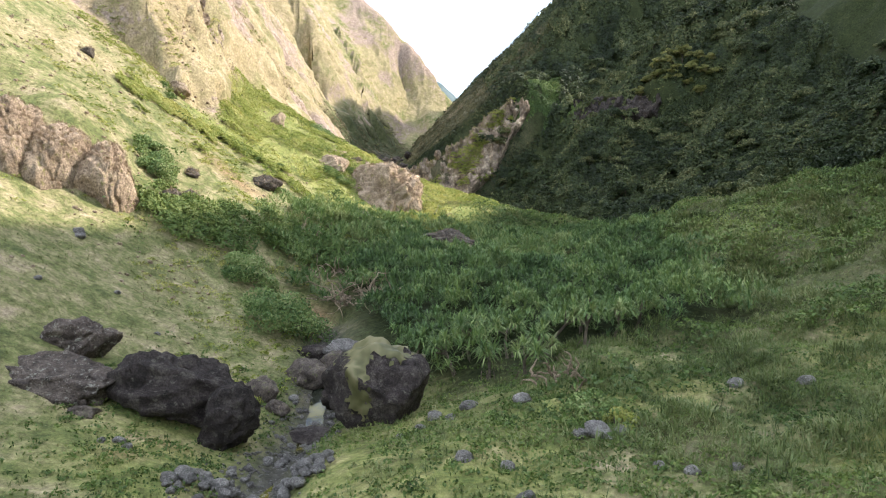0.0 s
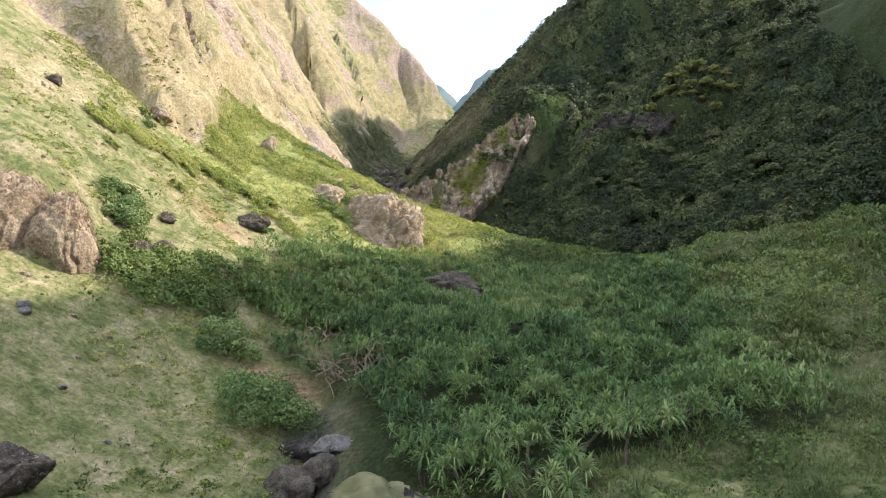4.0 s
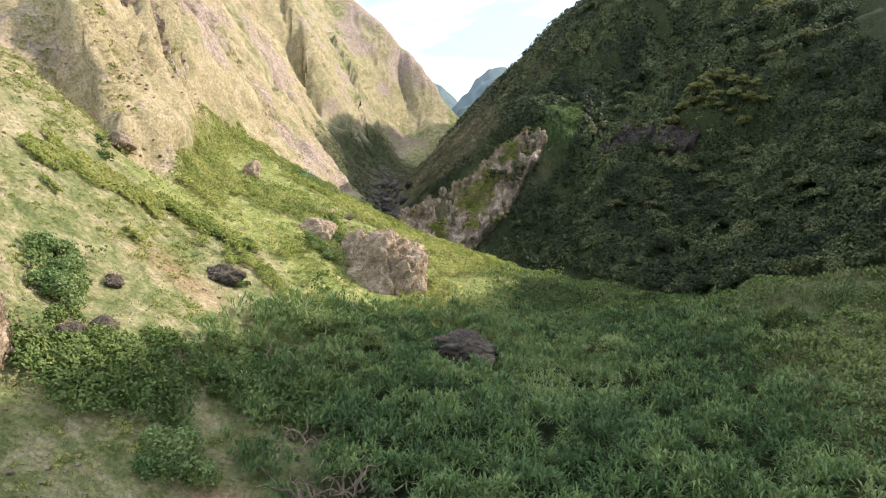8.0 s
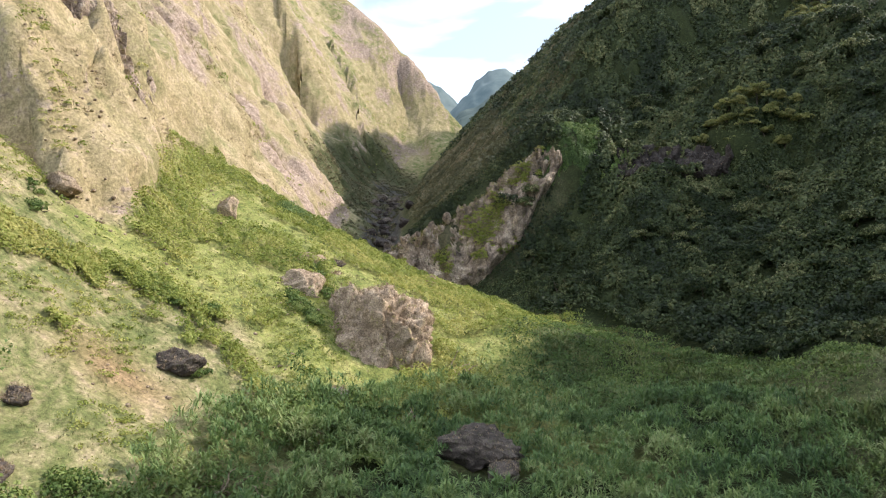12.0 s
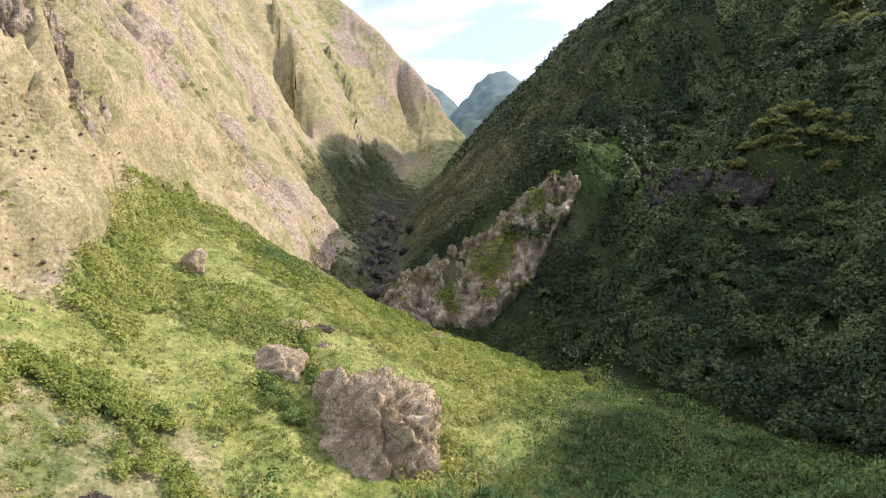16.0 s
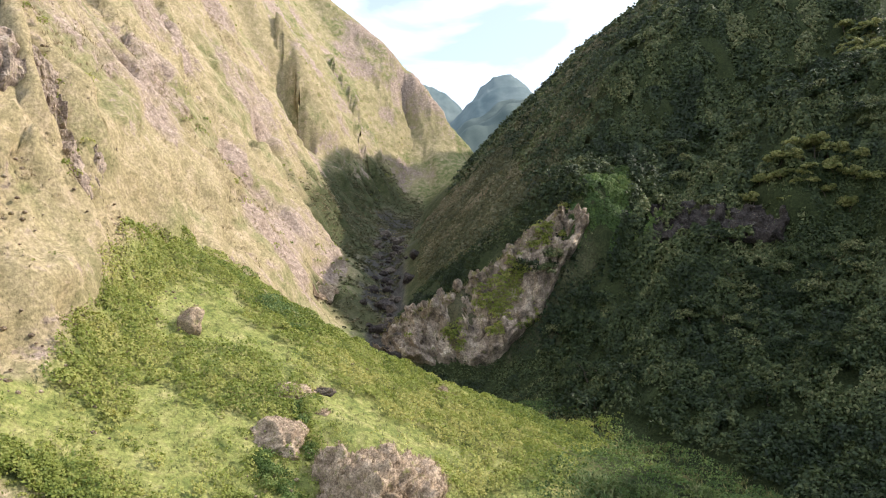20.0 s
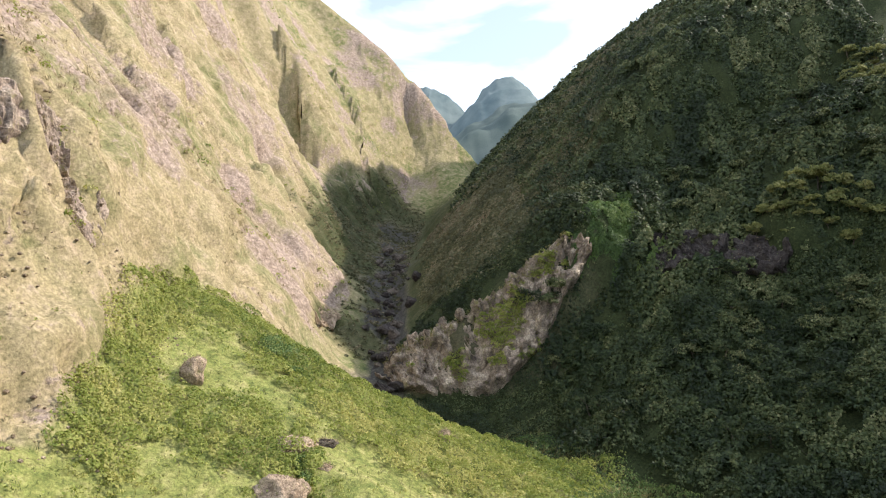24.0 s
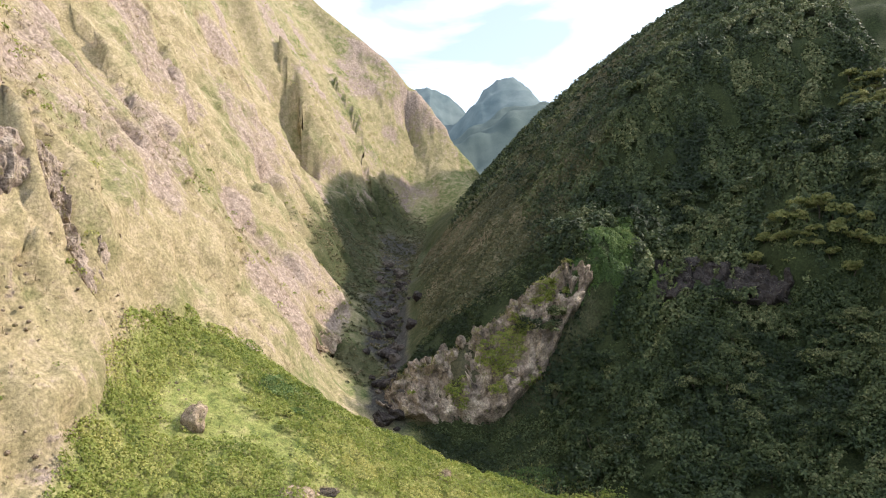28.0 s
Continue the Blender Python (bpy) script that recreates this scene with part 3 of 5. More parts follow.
M_LICHEN = rock_material("lichen_spotted_rock", (0.03, 0.024, 0.022), (0.085, 0.066, 0.058), (0.19, 0.155, 0.13), 1.1, lichen=(0.30, 0.29, 0.25))
M_CLIFF = rock_material("purple_brown_cliff_rock", (0.08, 0.06, 0.052), (0.29, 0.225, 0.185), (0.45, 0.37, 0.30), 0.4, lichen=(0.27, 0.23, 0.12))
M_CAP = leaf_material("dry_turf", (0.0, (0.04, 0.042, 0.018)), (0.5, (0.10, 0.097, 0.042)), (1.0, (0.18, 0.16, 0.085)), through_light=0.1)
M_PAND = leaf_material("screw_pine_leaf", (0.0, (0.024, 0.052, 0.020)), (0.4, (0.100, 0.165, 0.056)), (0.7, (0.20, 0.265, 0.090)), (1.0, (0.30, 0.31, 0.16)))
M_SHRUB = leaf_material("shrub_leaf", (0.0, (0.026, 0.052, 0.014)), (0.5, (0.095, 0.148, 0.038)), (1.0, (0.22, 0.255, 0.075)))
M_HILL = leaf_material("sunny_shrub_leaf", (0.0, (0.075, 0.115, 0.022)), (0.45, (0.235, 0.270, 0.058)), (1.0, (0.46, 0.415, 0.15)), through_light=0.4)
# lit copy of the forest leaf, with sunlight put into its colour
M_TREE_LIT = leaf_material("sunlit_tree_leaf", (0.0, (0.05, 0.062, 0.018)), (0.5, (0.15, 0.16, 0.048)), (1.0, (0.28, 0.265, 0.10)), through_light=0.35)
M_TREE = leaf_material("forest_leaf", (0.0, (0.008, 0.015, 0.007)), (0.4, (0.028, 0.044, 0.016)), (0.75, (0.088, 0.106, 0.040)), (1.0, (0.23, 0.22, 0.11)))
M_BRUSH = leaf_material("brown_mountain_scrub", (0.0, (0.038, 0.042, 0.022)), (0.45, (0.098, 0.098, 0.046)), (0.8, (0.19, 0.16, 0.092)), (1.0, (0.28, 0.21, 0.15)))
M_GRASS = leaf_material("tall_grass_blade", (0.0, (0.036, 0.060, 0.020)), (0.5, (0.135, 0.172, 0.058)), (1.0, (0.27, 0.27, 0.135)))
M_TURF = leaf_material("short_grass_blade", (0.0, (0.07, 0.095, 0.028)), (0.5, (0.13, 0.14, 0.05)), (1.0, (0.22, 0.19, 0.10)))
M_REED = leaf_material("golden_reed", (0.0, (0.12, 0.14, 0.04)), (0.5, (0.22, 0.20, 0.075)), (1.0, (0.36, 0.29, 0.14)))
M_DRY = leaf_material("dry_tussock", (0.0, (0.20, 0.165, 0.09)), (0.5, (0.32, 0.255, 0.16)), (1.0, (0.42, 0.34, 0.23)))
M_SCRUB = leaf_material("dry_scrub_twigs", (0.0, (0.15, 0.105, 0.075)), (0.5, (0.28, 0.205, 0.145)), (1.0, (0.38, 0.295, 0.19)), through_light=0.1)
M_BARK = rock_material("bark", (0.05, 0.04, 0.03), (0.10, 0.08, 0.06), (0.17, 0.14, 0.11), 3.0)
M_TRUNK = rock_material("ringed_trunk", (0.07, 0.055, 0.045), (0.15, 0.12, 0.095), (0.25, 0.20, 0.16), 3.0)
M_DEAD = rock_material("bleached_wood", (0.17, 0.12, 0.09), (0.32, 0.24, 0.18), (0.45, 0.36, 0.29), 3.0)


# ---- mesh helpers ----
def tri_mesh(name, verts, tris, material, tone=None, smooth_faces=False):
    me = bpy.data.meshes.new(name)
    verts, tris = np.asarray(verts, np.float32), np.asarray(tris, np.int32)
    me.vertices.add(len(verts))
    me.vertices.foreach_set("co", verts.ravel())
    me.loops.add(tris.size)
    me.loops.foreach_set("vertex_index", tris.ravel())
    me.polygons.add(len(tris))
    me.polygons.foreach_set("loop_start", np.arange(0, tris.size, 3))
    me.polygons.foreach_set("use_smooth", np.full(len(tris), smooth_faces))
    me.update(calc_edges=True)
    if tone is not None:
        a = me.attributes.new("tone", "FLOAT", "POINT")
        a.data.foreach_set("value", np.clip(tone, 0, 1).astype(np.float32))
    me.materials.append(material)
    return me


def part(name, me, parent, label=""):
    ob = new(name, me)
    ob.parent = parent
    if label:
        tagged(ob, label)
    return ob


def thing(name, place, label, category, group="", turn=0.0, size=1.0):
    ob = new(name)
    ob.empty_display_size = 0.2
    ob.matrix_world = Matrix.LocRotScale(place, Euler((0, 0, radians(turn))), (size,) * 3)
    return tagged(ob, label, category, group)


BALLS = {}


def ball(level):
    if level not in BALLS:
        bm = bmesh.new()
        bmesh.ops.create_icosphere(bm, subdivisions=level, radius=1.0)
        bm.verts.index_update()
        BALLS[level] = (np.array([v.co[:] for v in bm.verts]), np.array([[v.index for v in f.verts] for f in bm.faces]))
        bm.free()
    return BALLS[level]


def noise3(p, size, seed, octaves=3):
    return (fractal(p[:, 0], p[:, 1] + 0.7 * p[:, 2], size, seed, octaves) + fractal(p[:, 1], p[:, 2] - 0.6 * p[:, 0], size, seed + 5, octaves)
            + fractal(p[:, 2], p[:, 0] + 0.5 * p[:, 1], size, seed + 9, octaves)) / 2


def rock_shape(size, seed, level=4, cuts=9, rough=0.16):
    """Verts of a boulder: a ball cut by planes, then roughened."""
    v, f = ball(level)
    rng = np.random.default_rng(seed)
    p = v.copy()
    for _ in range(cuts):
        n = rng.normal(size=3)
        n /= np.linalg.norm(n)
        d = rng.uniform(0.55, 0.9)
        over = np.maximum(p @ n - d, 0)
        p = p - 0.9 * over[:, None] * n
    jag = 1 - 2 * np.abs(noise3(v + seed * 1.7, 0.45, seed + 4, 2))
    p = p * (1 + rough * noise3(v + seed * 3.1, 0.8, seed, 4) + 0.35 * rough * jag + 0.45 * rough * noise3(v + seed, 0.16, seed + 2, 3))[:, None]
    return p * np.asarray(size), f


def boulder(name, label, place, size, seed, material, turn=0.0, level=4, cuts=9, rough=0.16, group="", tilt=(0, 0), category="boulder", soft=True):
    """A loose rock whose foot lies in the ground."""
    p, f = rock_shape(size, seed, level, cuts, rough)
    me = tri_mesh(name, p, f, material, smooth_faces=soft)
    ob = new(name, me)
    x, y = place[:2]
    z = place[2] if len(place) > 2 else float(ground_height(x, y)) + size[2] * 0.45
    ob.matrix_world = pose(x, y, z, tilt[0], tilt[1], turn)
    return tagged(ob, label, category, group)


def clump_tone(c, rng):
    """Tone of each clump: broad drifts, patches and its own chance."""
    return 0.46 + 0.3 * fractal(c[:, 0], c[:, 1], 14, 77, 3) + 0.3 * fractal(c[:, 0], c[:, 1], 3.5, 78, 2) + 0.8 * (rng.random(len(c)) - 0.5)


def bluff(label, place, size, seed, material, turn=0.0, group="", rough=0.15):
    """A broad rock mass set into the slope: blocky, with a flattish top, ribs and hollows down its face."""
    v, f = ball(6 if max(size) > 5 else 5)
    p = np.sign(v) * np.abs(v) ** np.array([0.9, 0.9, 0.8])
    p = p / np.linalg.norm(p, axis=1)[:, None] ** 0.6
    # broad slanting facets
    g = np.random.default_rng(seed)
    for _ in range(9):
        n = g.normal(size=3) * (1, 1, 0.6)
        n /= np.linalg.norm(n)
        p = p - 0.8 * np.maximum(p @ n - g.uniform(0.72, 0.95), 0)[:, None] * n
    ang = np.arctan2(v[:, 1], v[:, 0]) * 1.7
    w = 0.9 * noise3(v + seed, 0.7, seed + 3, 3)
    rib = 1 - 2 * np.abs(value_noise(ang + w, 0.6 * v[:, 2] + seed, 0.75, seed + 4))
    block = np.round(2 * noise3(v + 2.0 * seed, 0.33, seed + 6, 1)) / 2
    hollow = -np.exp(-((noise3(v + 5.0 * seed, 0.5, seed + 8, 2) - 0.35) / 0.16) ** 2)
    k = 1 + rough * (0.9 * noise3(v + seed * 3.1, 0.9, seed, 3) + 0.4 * rib + 0.5 * block + 0.9 * hollow + 0.5 * noise3(v + seed, 0.12, seed + 2, 3))
    p = p * k[:, None] * np.asarray(size)
    ob = new("rock_outcrop", tri_mesh("rock_outcrop", p, f, material, smooth_faces=True))
    ob.matrix_world = pose(*place, 0, 0, turn)
    return tagged(ob, label, "rock", group)


def leaf_cloud(centres, radii, count, leaf, seed, low=-0.15, spread=0.7, fill=0.3, up=0.0, own=None):
    """Leaves over the upper shells of many clumps: verts, triangles and the clump's tone for each."""
    rng = np.random.default_rng(seed)
    c = np.repeat(np.asarray(centres, float), count, 0)
    r = np.repeat(np.asarray(radii, float), count, 0)
    n = len(c)
    az, zz = rng.uniform(0, 2 * np.pi, n), rng.uniform(low, 1, n)
    h = np.sqrt(1 - zz * zz)
    d = np.stack([h * np.cos(az), h * np.sin(az), zz], 1)
    p = c + d * r * (1 - fill * rng.random(n)[:, None] ** 1.5)
    nrm = d + np.array([0, 0, up]) + spread * rng.normal(size=(n, 3))
    nrm /= np.linalg.norm(nrm, axis=1)[:, None] + 1e-9
    a = np.cross(nrm, rng.normal(size=(n, 3)))
    a /= np.linalg.norm(a, axis=1)[:, None] + 1e-9
    b = np.cross(nrm, a)
    ln = (np.repeat(np.broadcast_to(leaf, (len(centres),)), count) * rng.uniform(0.6, 1.3, n))[:, None]
    v = np.stack([p - a * ln * 0.5, p + b * ln * 0.26 + nrm * ln * 0.08, p + a * ln * 0.5 - nrm * ln * 0.06, p - b * ln * 0.26 + nrm * ln * 0.08], 1).reshape(-1, 3)
    i = np.arange(n)[:, None] * 4
    t = np.concatenate([i + [0, 1, 3], i + [1, 2, 3]], 1).reshape(-1, 3)
    cc = np.asarray(centres, float)
    own = clump_tone(cc, rng) if own is None else own
    tone = np.repeat(np.repeat(own, count), 4)
    return v, t, tone


def blade_tufts(centres, heights, count, width, seed, lean=0.9, droop=0.35, start=0.05, own=None):
    """Arching blades that fan out of many tufts."""
    rng = np.random.default_rng(seed)
    c = np.repeat(np.asarray(centres, float), count, 0)
    hh = np.repeat(np.asarray(heights, float), count) * rng.uniform(0.6, 1.2, len(c))
    n = len(c)
    az, tilt = rng.uniform(0, 2 * np.pi, n), rng.uniform(0.05, 1, n) * lean
    out = np.stack([np.cos(az), np.sin(az), 0 * az], 1)
    side = np.stack([-np.sin(az), np.cos(az), 0 * az], 1)
    up = np.array([0, 0, 1.0])
    s, co = np.sin(tilt)[:, None], np.cos(tilt)[:, None]
    base = c + out * (start * hh)[:, None]
    mid = base + (out * s + up * co) * (0.6 * hh)[:, None]
    tip = mid + (out * np.minimum(s + droop, 1) + up * (co - 2.2 * droop * s)) * (0.5 * hh)[:, None]
    w = (width * hh)[:, None]
    v = np.stack([base, mid + side * w, tip, mid - side * w], 1).reshape(-1, 3)
    i = np.arange(n)[:, None] * 4
    t = np.concatenate([i + [0, 1, 3], i + [1, 2, 3]], 1).reshape(-1, 3)
    cc = np.asarray(centres, float)
    own = clump_tone(cc, rng) if own is None else own
    tone = np.repeat(np.repeat(own, count), 4)
    return v, t, tone


def scatter(count, x0, x1, y0, y1, seed, keep):
    """Random places in a stretch of the plan, thinned by keep(x, y), a chance between 0 and 1."""
    rng = np.random.default_rng(seed)
    x, y = rng.uniform(x0, x1, count), rng.uniform(y0, y1, count)
    ok = rng.random(count) < keep(x, y)
    x, y = x[ok], y[ok]
    return np.stack([x, y, ground_height(x, y)], 1)


def spread_out(space, x0, x1, y0, y1, seed, keep):
    """Places about one space apart in a stretch of the plan, thinned by keep(x, y)."""
    rng = np.random.default_rng(seed)
    gx, gy = np.meshgrid(np.arange(x0, x1, space), np.arange(y0, y1, space * 0.87))
    gx = gx + (np.arange(gx.shape[0]) % 2)[:, None] * space / 2
    x, y = gx.ravel() + rng.uniform(-0.42, 0.42, gx.size) * space, gy.ravel() + rng.uniform(-0.42, 0.42, gx.size) * space
    ok = rng.random(len(x)) < keep(x, y)
    x, y = x[ok], y[ok]
    return np.stack([x, y, ground_height(x, y)], 1)


def domes(x, y, size, seed):
    """A closed cover of rounded crowns: their height, 0 to 1, and a chance number of the crown over each place."""
    u, v = x / size, y / size
    i, j = np.floor(u).astype(np.int64), np.floor(v).astype(np.int64)

    def chance(a, b, k):
        n = (a * 374761393 + b * 668265263 + (seed + k) * 974711) & 0xFFFFFFFF
        n = ((n ^ (n >> 13)) * 1274126177) & 0xFFFFFFFF
        return ((n ^ (n >> 16)) & 0xFFFF) / 65535.0
    best, own = np.full(np.shape(u), -1.0), np.zeros(np.shape(u))
    for di in (-1, 0, 1):
        for dj in (-1, 0, 1):
            a, b = i + di, j + dj
            cu, cv = a + chance(a, b, 1), b + chance(a, b, 2)
            r = 0.6 + 0.35 * chance(a, b, 3)
            q = 1 - ((u - cu) ** 2 + (v - cv) ** 2) / (r * r)
            h = np.sqrt(np.maximum(q, 0)) * (0.55 + 0.45 * chance(a, b, 4))
            up = h > best
            best, own = np.where(up, h, best), np.where(up, chance(a, b, 5), own)
    return best, own


def canopy(x, y, size, high, seed):
    """Height of a crown cover with smaller lumps on each crown, and the crown's chance number."""
    h, own = domes(x, y, size, seed)
    small, k = domes(x + 0.3 * h * size, y, size * 0.36, seed + 7)
    return high * (0.72 * h + 0.34 * small * (0.4 + 0.6 * h)), 0.7 * own + 0.3 * k


def cover_points(count, x0, x1, y0, y1, seed, keep, size, high, gap=0.1):
    """Places on a crown cover, as many on steep ground as on flat; the way out of it, and tones."""
    rng = np.random.default_rng(seed)
    x, y = rng.uniform(x0, x1, count), rng.uniform(y0, y1, count)
    ok = rng.random(count) < keep(x, y)
    x, y = x[ok], y[ok]
    ok = rng.random(len(x)) < np.hypot(1, steepness(x, y, 2.0)) / 1.9
    x, y = x[ok], y[ok]
    h, own = canopy(x, y, size, high, seed)
    ok = rng.random(len(x)) < gap + (1 - gap) * smooth(0.12, 0.5, h / high)
    x, y, h, own = x[ok], y[ok], h[ok], own[ok]
    e = 0.25
    hx = (canopy(x + e, y, size, high, seed)[0] - h) / e
    hy = (canopy(x, y + e, size, high, seed)[0] - h) / e
    g = ground_height(x, y)
    hx, hy = np.clip(hx, -3, 3) + (base_height(x + 1, y) - base_height(x - 1, y)) / 2, np.clip(hy, -3, 3) + (base_height(x, y + 1) - base_height(x, y - 1)) / 2
    nrm = np.stack([-hx, -hy, np.ones_like(hx)], 1)
    nrm /= np.linalg.norm(nrm, axis=1)[:, None]
    # tone rises behind y 195: brighter light on the upper slope put into the leaves
    tone = 0.42 + 0.9 * (own - 0.5) + 0.4 * fractal(x, y, 15, 77, 3) + 0.14 * smooth(195, 225, y) + 0.22 * (rng.random(len(x)) - 0.5)
    p = np.stack([x, y, g + h + 0.05], 1) - nrm * (0.25 * high * rng.random(len(x)) ** 2)[:, None]
    return p, nrm, tone, h


def leaf_cover(count, x0, x1, y0, y1, seed, keep, size, high, leaf, spread=0.5, gap=0.1):
    """Leaves all over a crown cover."""
    p, nrm, tone, h = cover_points(count, x0, x1, y0, y1, seed, keep, size, high, gap)
    rng = np.random.default_rng(seed + 1)
    n = len(p)
    nrm = nrm + spread * rng.normal(size=(n, 3))
    nrm /= np.linalg.norm(nrm, axis=1)[:, None] + 1e-9
    a = np.cross(nrm, rng.normal(size=(n, 3)))
    a /= np.linalg.norm(a, axis=1)[:, None] + 1e-9
    b = np.cross(nrm, a)
    ln = (leaf * rng.uniform(0.6, 1.35, n))[:, None]
    v = np.stack([p - a * ln * 0.5, p + b * ln * 0.28 + nrm * ln * 0.08, p + a * ln * 0.5 - nrm * ln * 0.06, p - b * ln * 0.28 + nrm * ln * 0.08], 1).reshape(-1, 3)
    i = np.arange(n)[:, None] * 4
    return v, np.concatenate([i + [0, 1, 3], i + [1, 2, 3]], 1).reshape(-1, 3), np.repeat(tone, 4)


def lobes_of(centres, wide, lobes, rng, flat):
    """Centres and radii of the lumps that make up domed crowns."""
    c, w = np.repeat(np.asarray(centres, float), lobes, 0), np.repeat(np.asarray(wide, float), lobes)
    az, q = rng.uniform(0, 2 * np.pi, len(c)), np.sqrt(rng.random(len(c)))
    off = np.stack([0.8 * q * np.cos(az), 0.8 * q * np.sin(az), flat * (np.sqrt(1 - 0.85 * q * q) + 0.15 * rng.normal(size=len(c)))], 1)
    return c + off * w[:, None], w


def lobed_crowns(centres, wide, lobes, count, leaf, seed, flat=0.75, lobe=0.42, spread=0.55):
    """Rounded shrubs or tree crowns of several leafy lumps each."""
    rng = np.random.default_rng(seed)
    c, w = lobes_of(centres, wide, lobes, rng, flat)
    own = np.repeat(clump_tone(np.asarray(centres, float), rng), lobes) + 0.12 * rng.normal(size=len(c))
    rr = (w * lobe * rng.uniform(0.65, 1.2, len(c)))[:, None] * np.array([1, 1, 0.7])
    return leaf_cloud(c, rr, count, leaf, seed + 1, -0.35, spread, 0.35, 0.15, own)


def stuff(name, label, category, material, *sets):
    """One object of many small pieces."""
    vs, ts, tn, off = [], [], [], 0
    for v, t, k in sets:
        vs.append(v), ts.append(t + off), tn.append(k)
        off += len(v)
    me = tri_mesh(name, np.concatenate(vs), np.concatenate(ts), material, np.concatenate(tn))
    return tagged(new(name, me), label, category, kind="stuff")


def tube(points, radii, sides=7):
    """Verts and triangles of a tapering limb through points."""
    pts = [Vector(p) for p in points]
    vs, ts = [], []
    for k, p in enumerate(pts):
        d = (pts[min(k + 1, len(pts) - 1)] - pts[max(k - 1, 0)]).normalized()
        a = d.orthogonal().normalized()
        b = d.cross(a)
        for j in range(sides):
            q = 2 * math.pi * j / sides
            vs.append(p + (a * math.cos(q) + b * math.sin(q)) * radii[k])
    for k in range(len(pts) - 1):
        for j in range(sides):
            a0, a1 = k * sides + j, k * sides + (j + 1) % sides
            ts += [(a0, a1, a1 + sides), (a0, a1 + sides, a0 + sides)]
    vs.append(pts[-1])
    last = (len(pts) - 1) * sides
    ts += [(last + j, last + (j + 1) % sides, len(vs) - 1) for j in range(sides)]
    return np.array([v[:] for v in vs]), np.array(ts)


def wander(start, way, length, rng, steps=5, bend=0.35):
    """Points of a crooked limb."""
    p, d = Vector(start), Vector(way).normalized()
    out = [p.copy()]
    for _ in range(steps):
        d = (d + Vector(rng.normal(size=3)) * bend).normalized()
        p = p + d * length / steps
        out.append(p.copy())
    return out


def tapered(r, n, tip=0.3):
    return [r * (1 - (1 - tip) * k / (n - 1)) for k in range(n)]


def rock_face(label, crest, base, out, deep, seed, material, step=0.42, lean=0.3, rib=4.5, group=""):
    """A broken rock wall between a crest line and a foot line, with ribs, blocks and cracks. Returns its object and face points."""
    def along(line, s):
        line = np.array(line, float)
        d = np.concatenate([[0], np.cumsum(np.linalg.norm(np.diff(line, axis=0), axis=1))])
        return np.stack([np.interp(s * d[-1], d, line[:, k]) for k in range(3)], -1), d[-1]
    crest, base = [[q if len(q) > 2 else (*q, float(ground_height(*q)) + 0.7) for q in line] for line in (crest, base)]
    long = along(crest, np.zeros(1))[1]
    high = np.mean([np.linalg.norm(along(crest, np.array([q]))[0] - along(base, np.array([q]))[0]) for q in (0.2, 0.5, 0.8)])
    ns, nv = int(long / step) + 2, int(high / step) + 2
    S, V = np.meshgrid(np.linspace(0, 1, ns), np.linspace(0, 1, nv))
    C, B = along(crest, S.ravel())[0], along(base, S.ravel())[0]
    s, v = S.ravel(), V.ravel()
    p = C * (1 - v)[:, None] + B * v[:, None]
    a, h = s * long, v * high
    w = 1.6 * fractal(a, h, 7, seed, 3)
    u = a + lean * h + w
    ribs = 1 - 2 * np.abs(value_noise(u, h * 0.22, rib, seed + 1))
    thin = 1 - 2 * np.abs(value_noise(u, h * 0.35, rib * 0.4, seed + 2))
    blocks = np.round(1.8 * value_noise(a + w, h + 0.5 * w, 2.3, seed + 3)) / 1.8 + 0.6 * np.round(1.5 * value_noise(a - w, h, 1.1, seed + 4)) / 1.5
    cracks = -np.exp(-(value_noise(u, h * 0.5, 3.1, seed + 7) / 0.09) ** 2)
    disp = deep * (0.62 * ribs + 0.22 * thin + 0.20 * blocks + 0.3 * cracks + 0.16 * fractal(a, h, 1.6, seed + 5, 3) + 0.5 * fractal(a, h, 9, seed + 6, 2))
    e = np.minimum(np.minimum(s, 1 - s) * long, np.minimum(1 - v, v + 0.06) * high) + 0.9 * fractal(a, h, 4, seed + 8, 3)
    e = smooth(-0.2, 1.6, e)
    disp = disp * e - 1.5 * (1 - e)
    o = Vector(out).normalized()
    p = p + np.array(o[:]) * disp[:, None]
    p[:, 2] += 0.25 * deep * blocks * e
    idx = np.arange(ns * nv).reshape(nv, ns)
    q = np.stack([idx[:-1, :-1], idx[1:, :-1], idx[1:, 1:], idx[:-1, 1:]], -1).reshape(-1, 4)
    f = np.concatenate([q[:, [0, 1, 2]], q[:, [0, 2, 3]]])
    mid = p.mean(0)
    ob = new("rock_outcrop", tri_mesh("rock_outcrop", p - mid, f, material))
    ob.location = mid
    return tagged(ob, label, "rock", group), p - mid, a, h, disp


# ---- boulders by the stream ----
boulder("boulder", "dark brown basalt slab leaning beside the stream", (-16.6, 20.2, 9.7), (4.7, 2.6, 2.9), 3, M_DARK, 8, 5, 12, 0.2, tilt=(0, 12))
boulder("boulder", "dark upright basalt block at the water's edge", (-13.6, 18.6, 7.7), (2.0, 1.8, 3.0), 8, M_DARK, 25, 5, 11, 0.18, tilt=(8, 28))
big = boulder("boulder", "great dark boulder with a cap of dry turf", (-3.3, 22.2, 8.9), (4.5, 4.2, 4.4), 5, M_DARK, -18, 5, 9, 0.12)
p, f = rock_shape((4.5, 4.2, 4.4), 5, 5, 9, 0.12)
fc = p[f].mean(1)
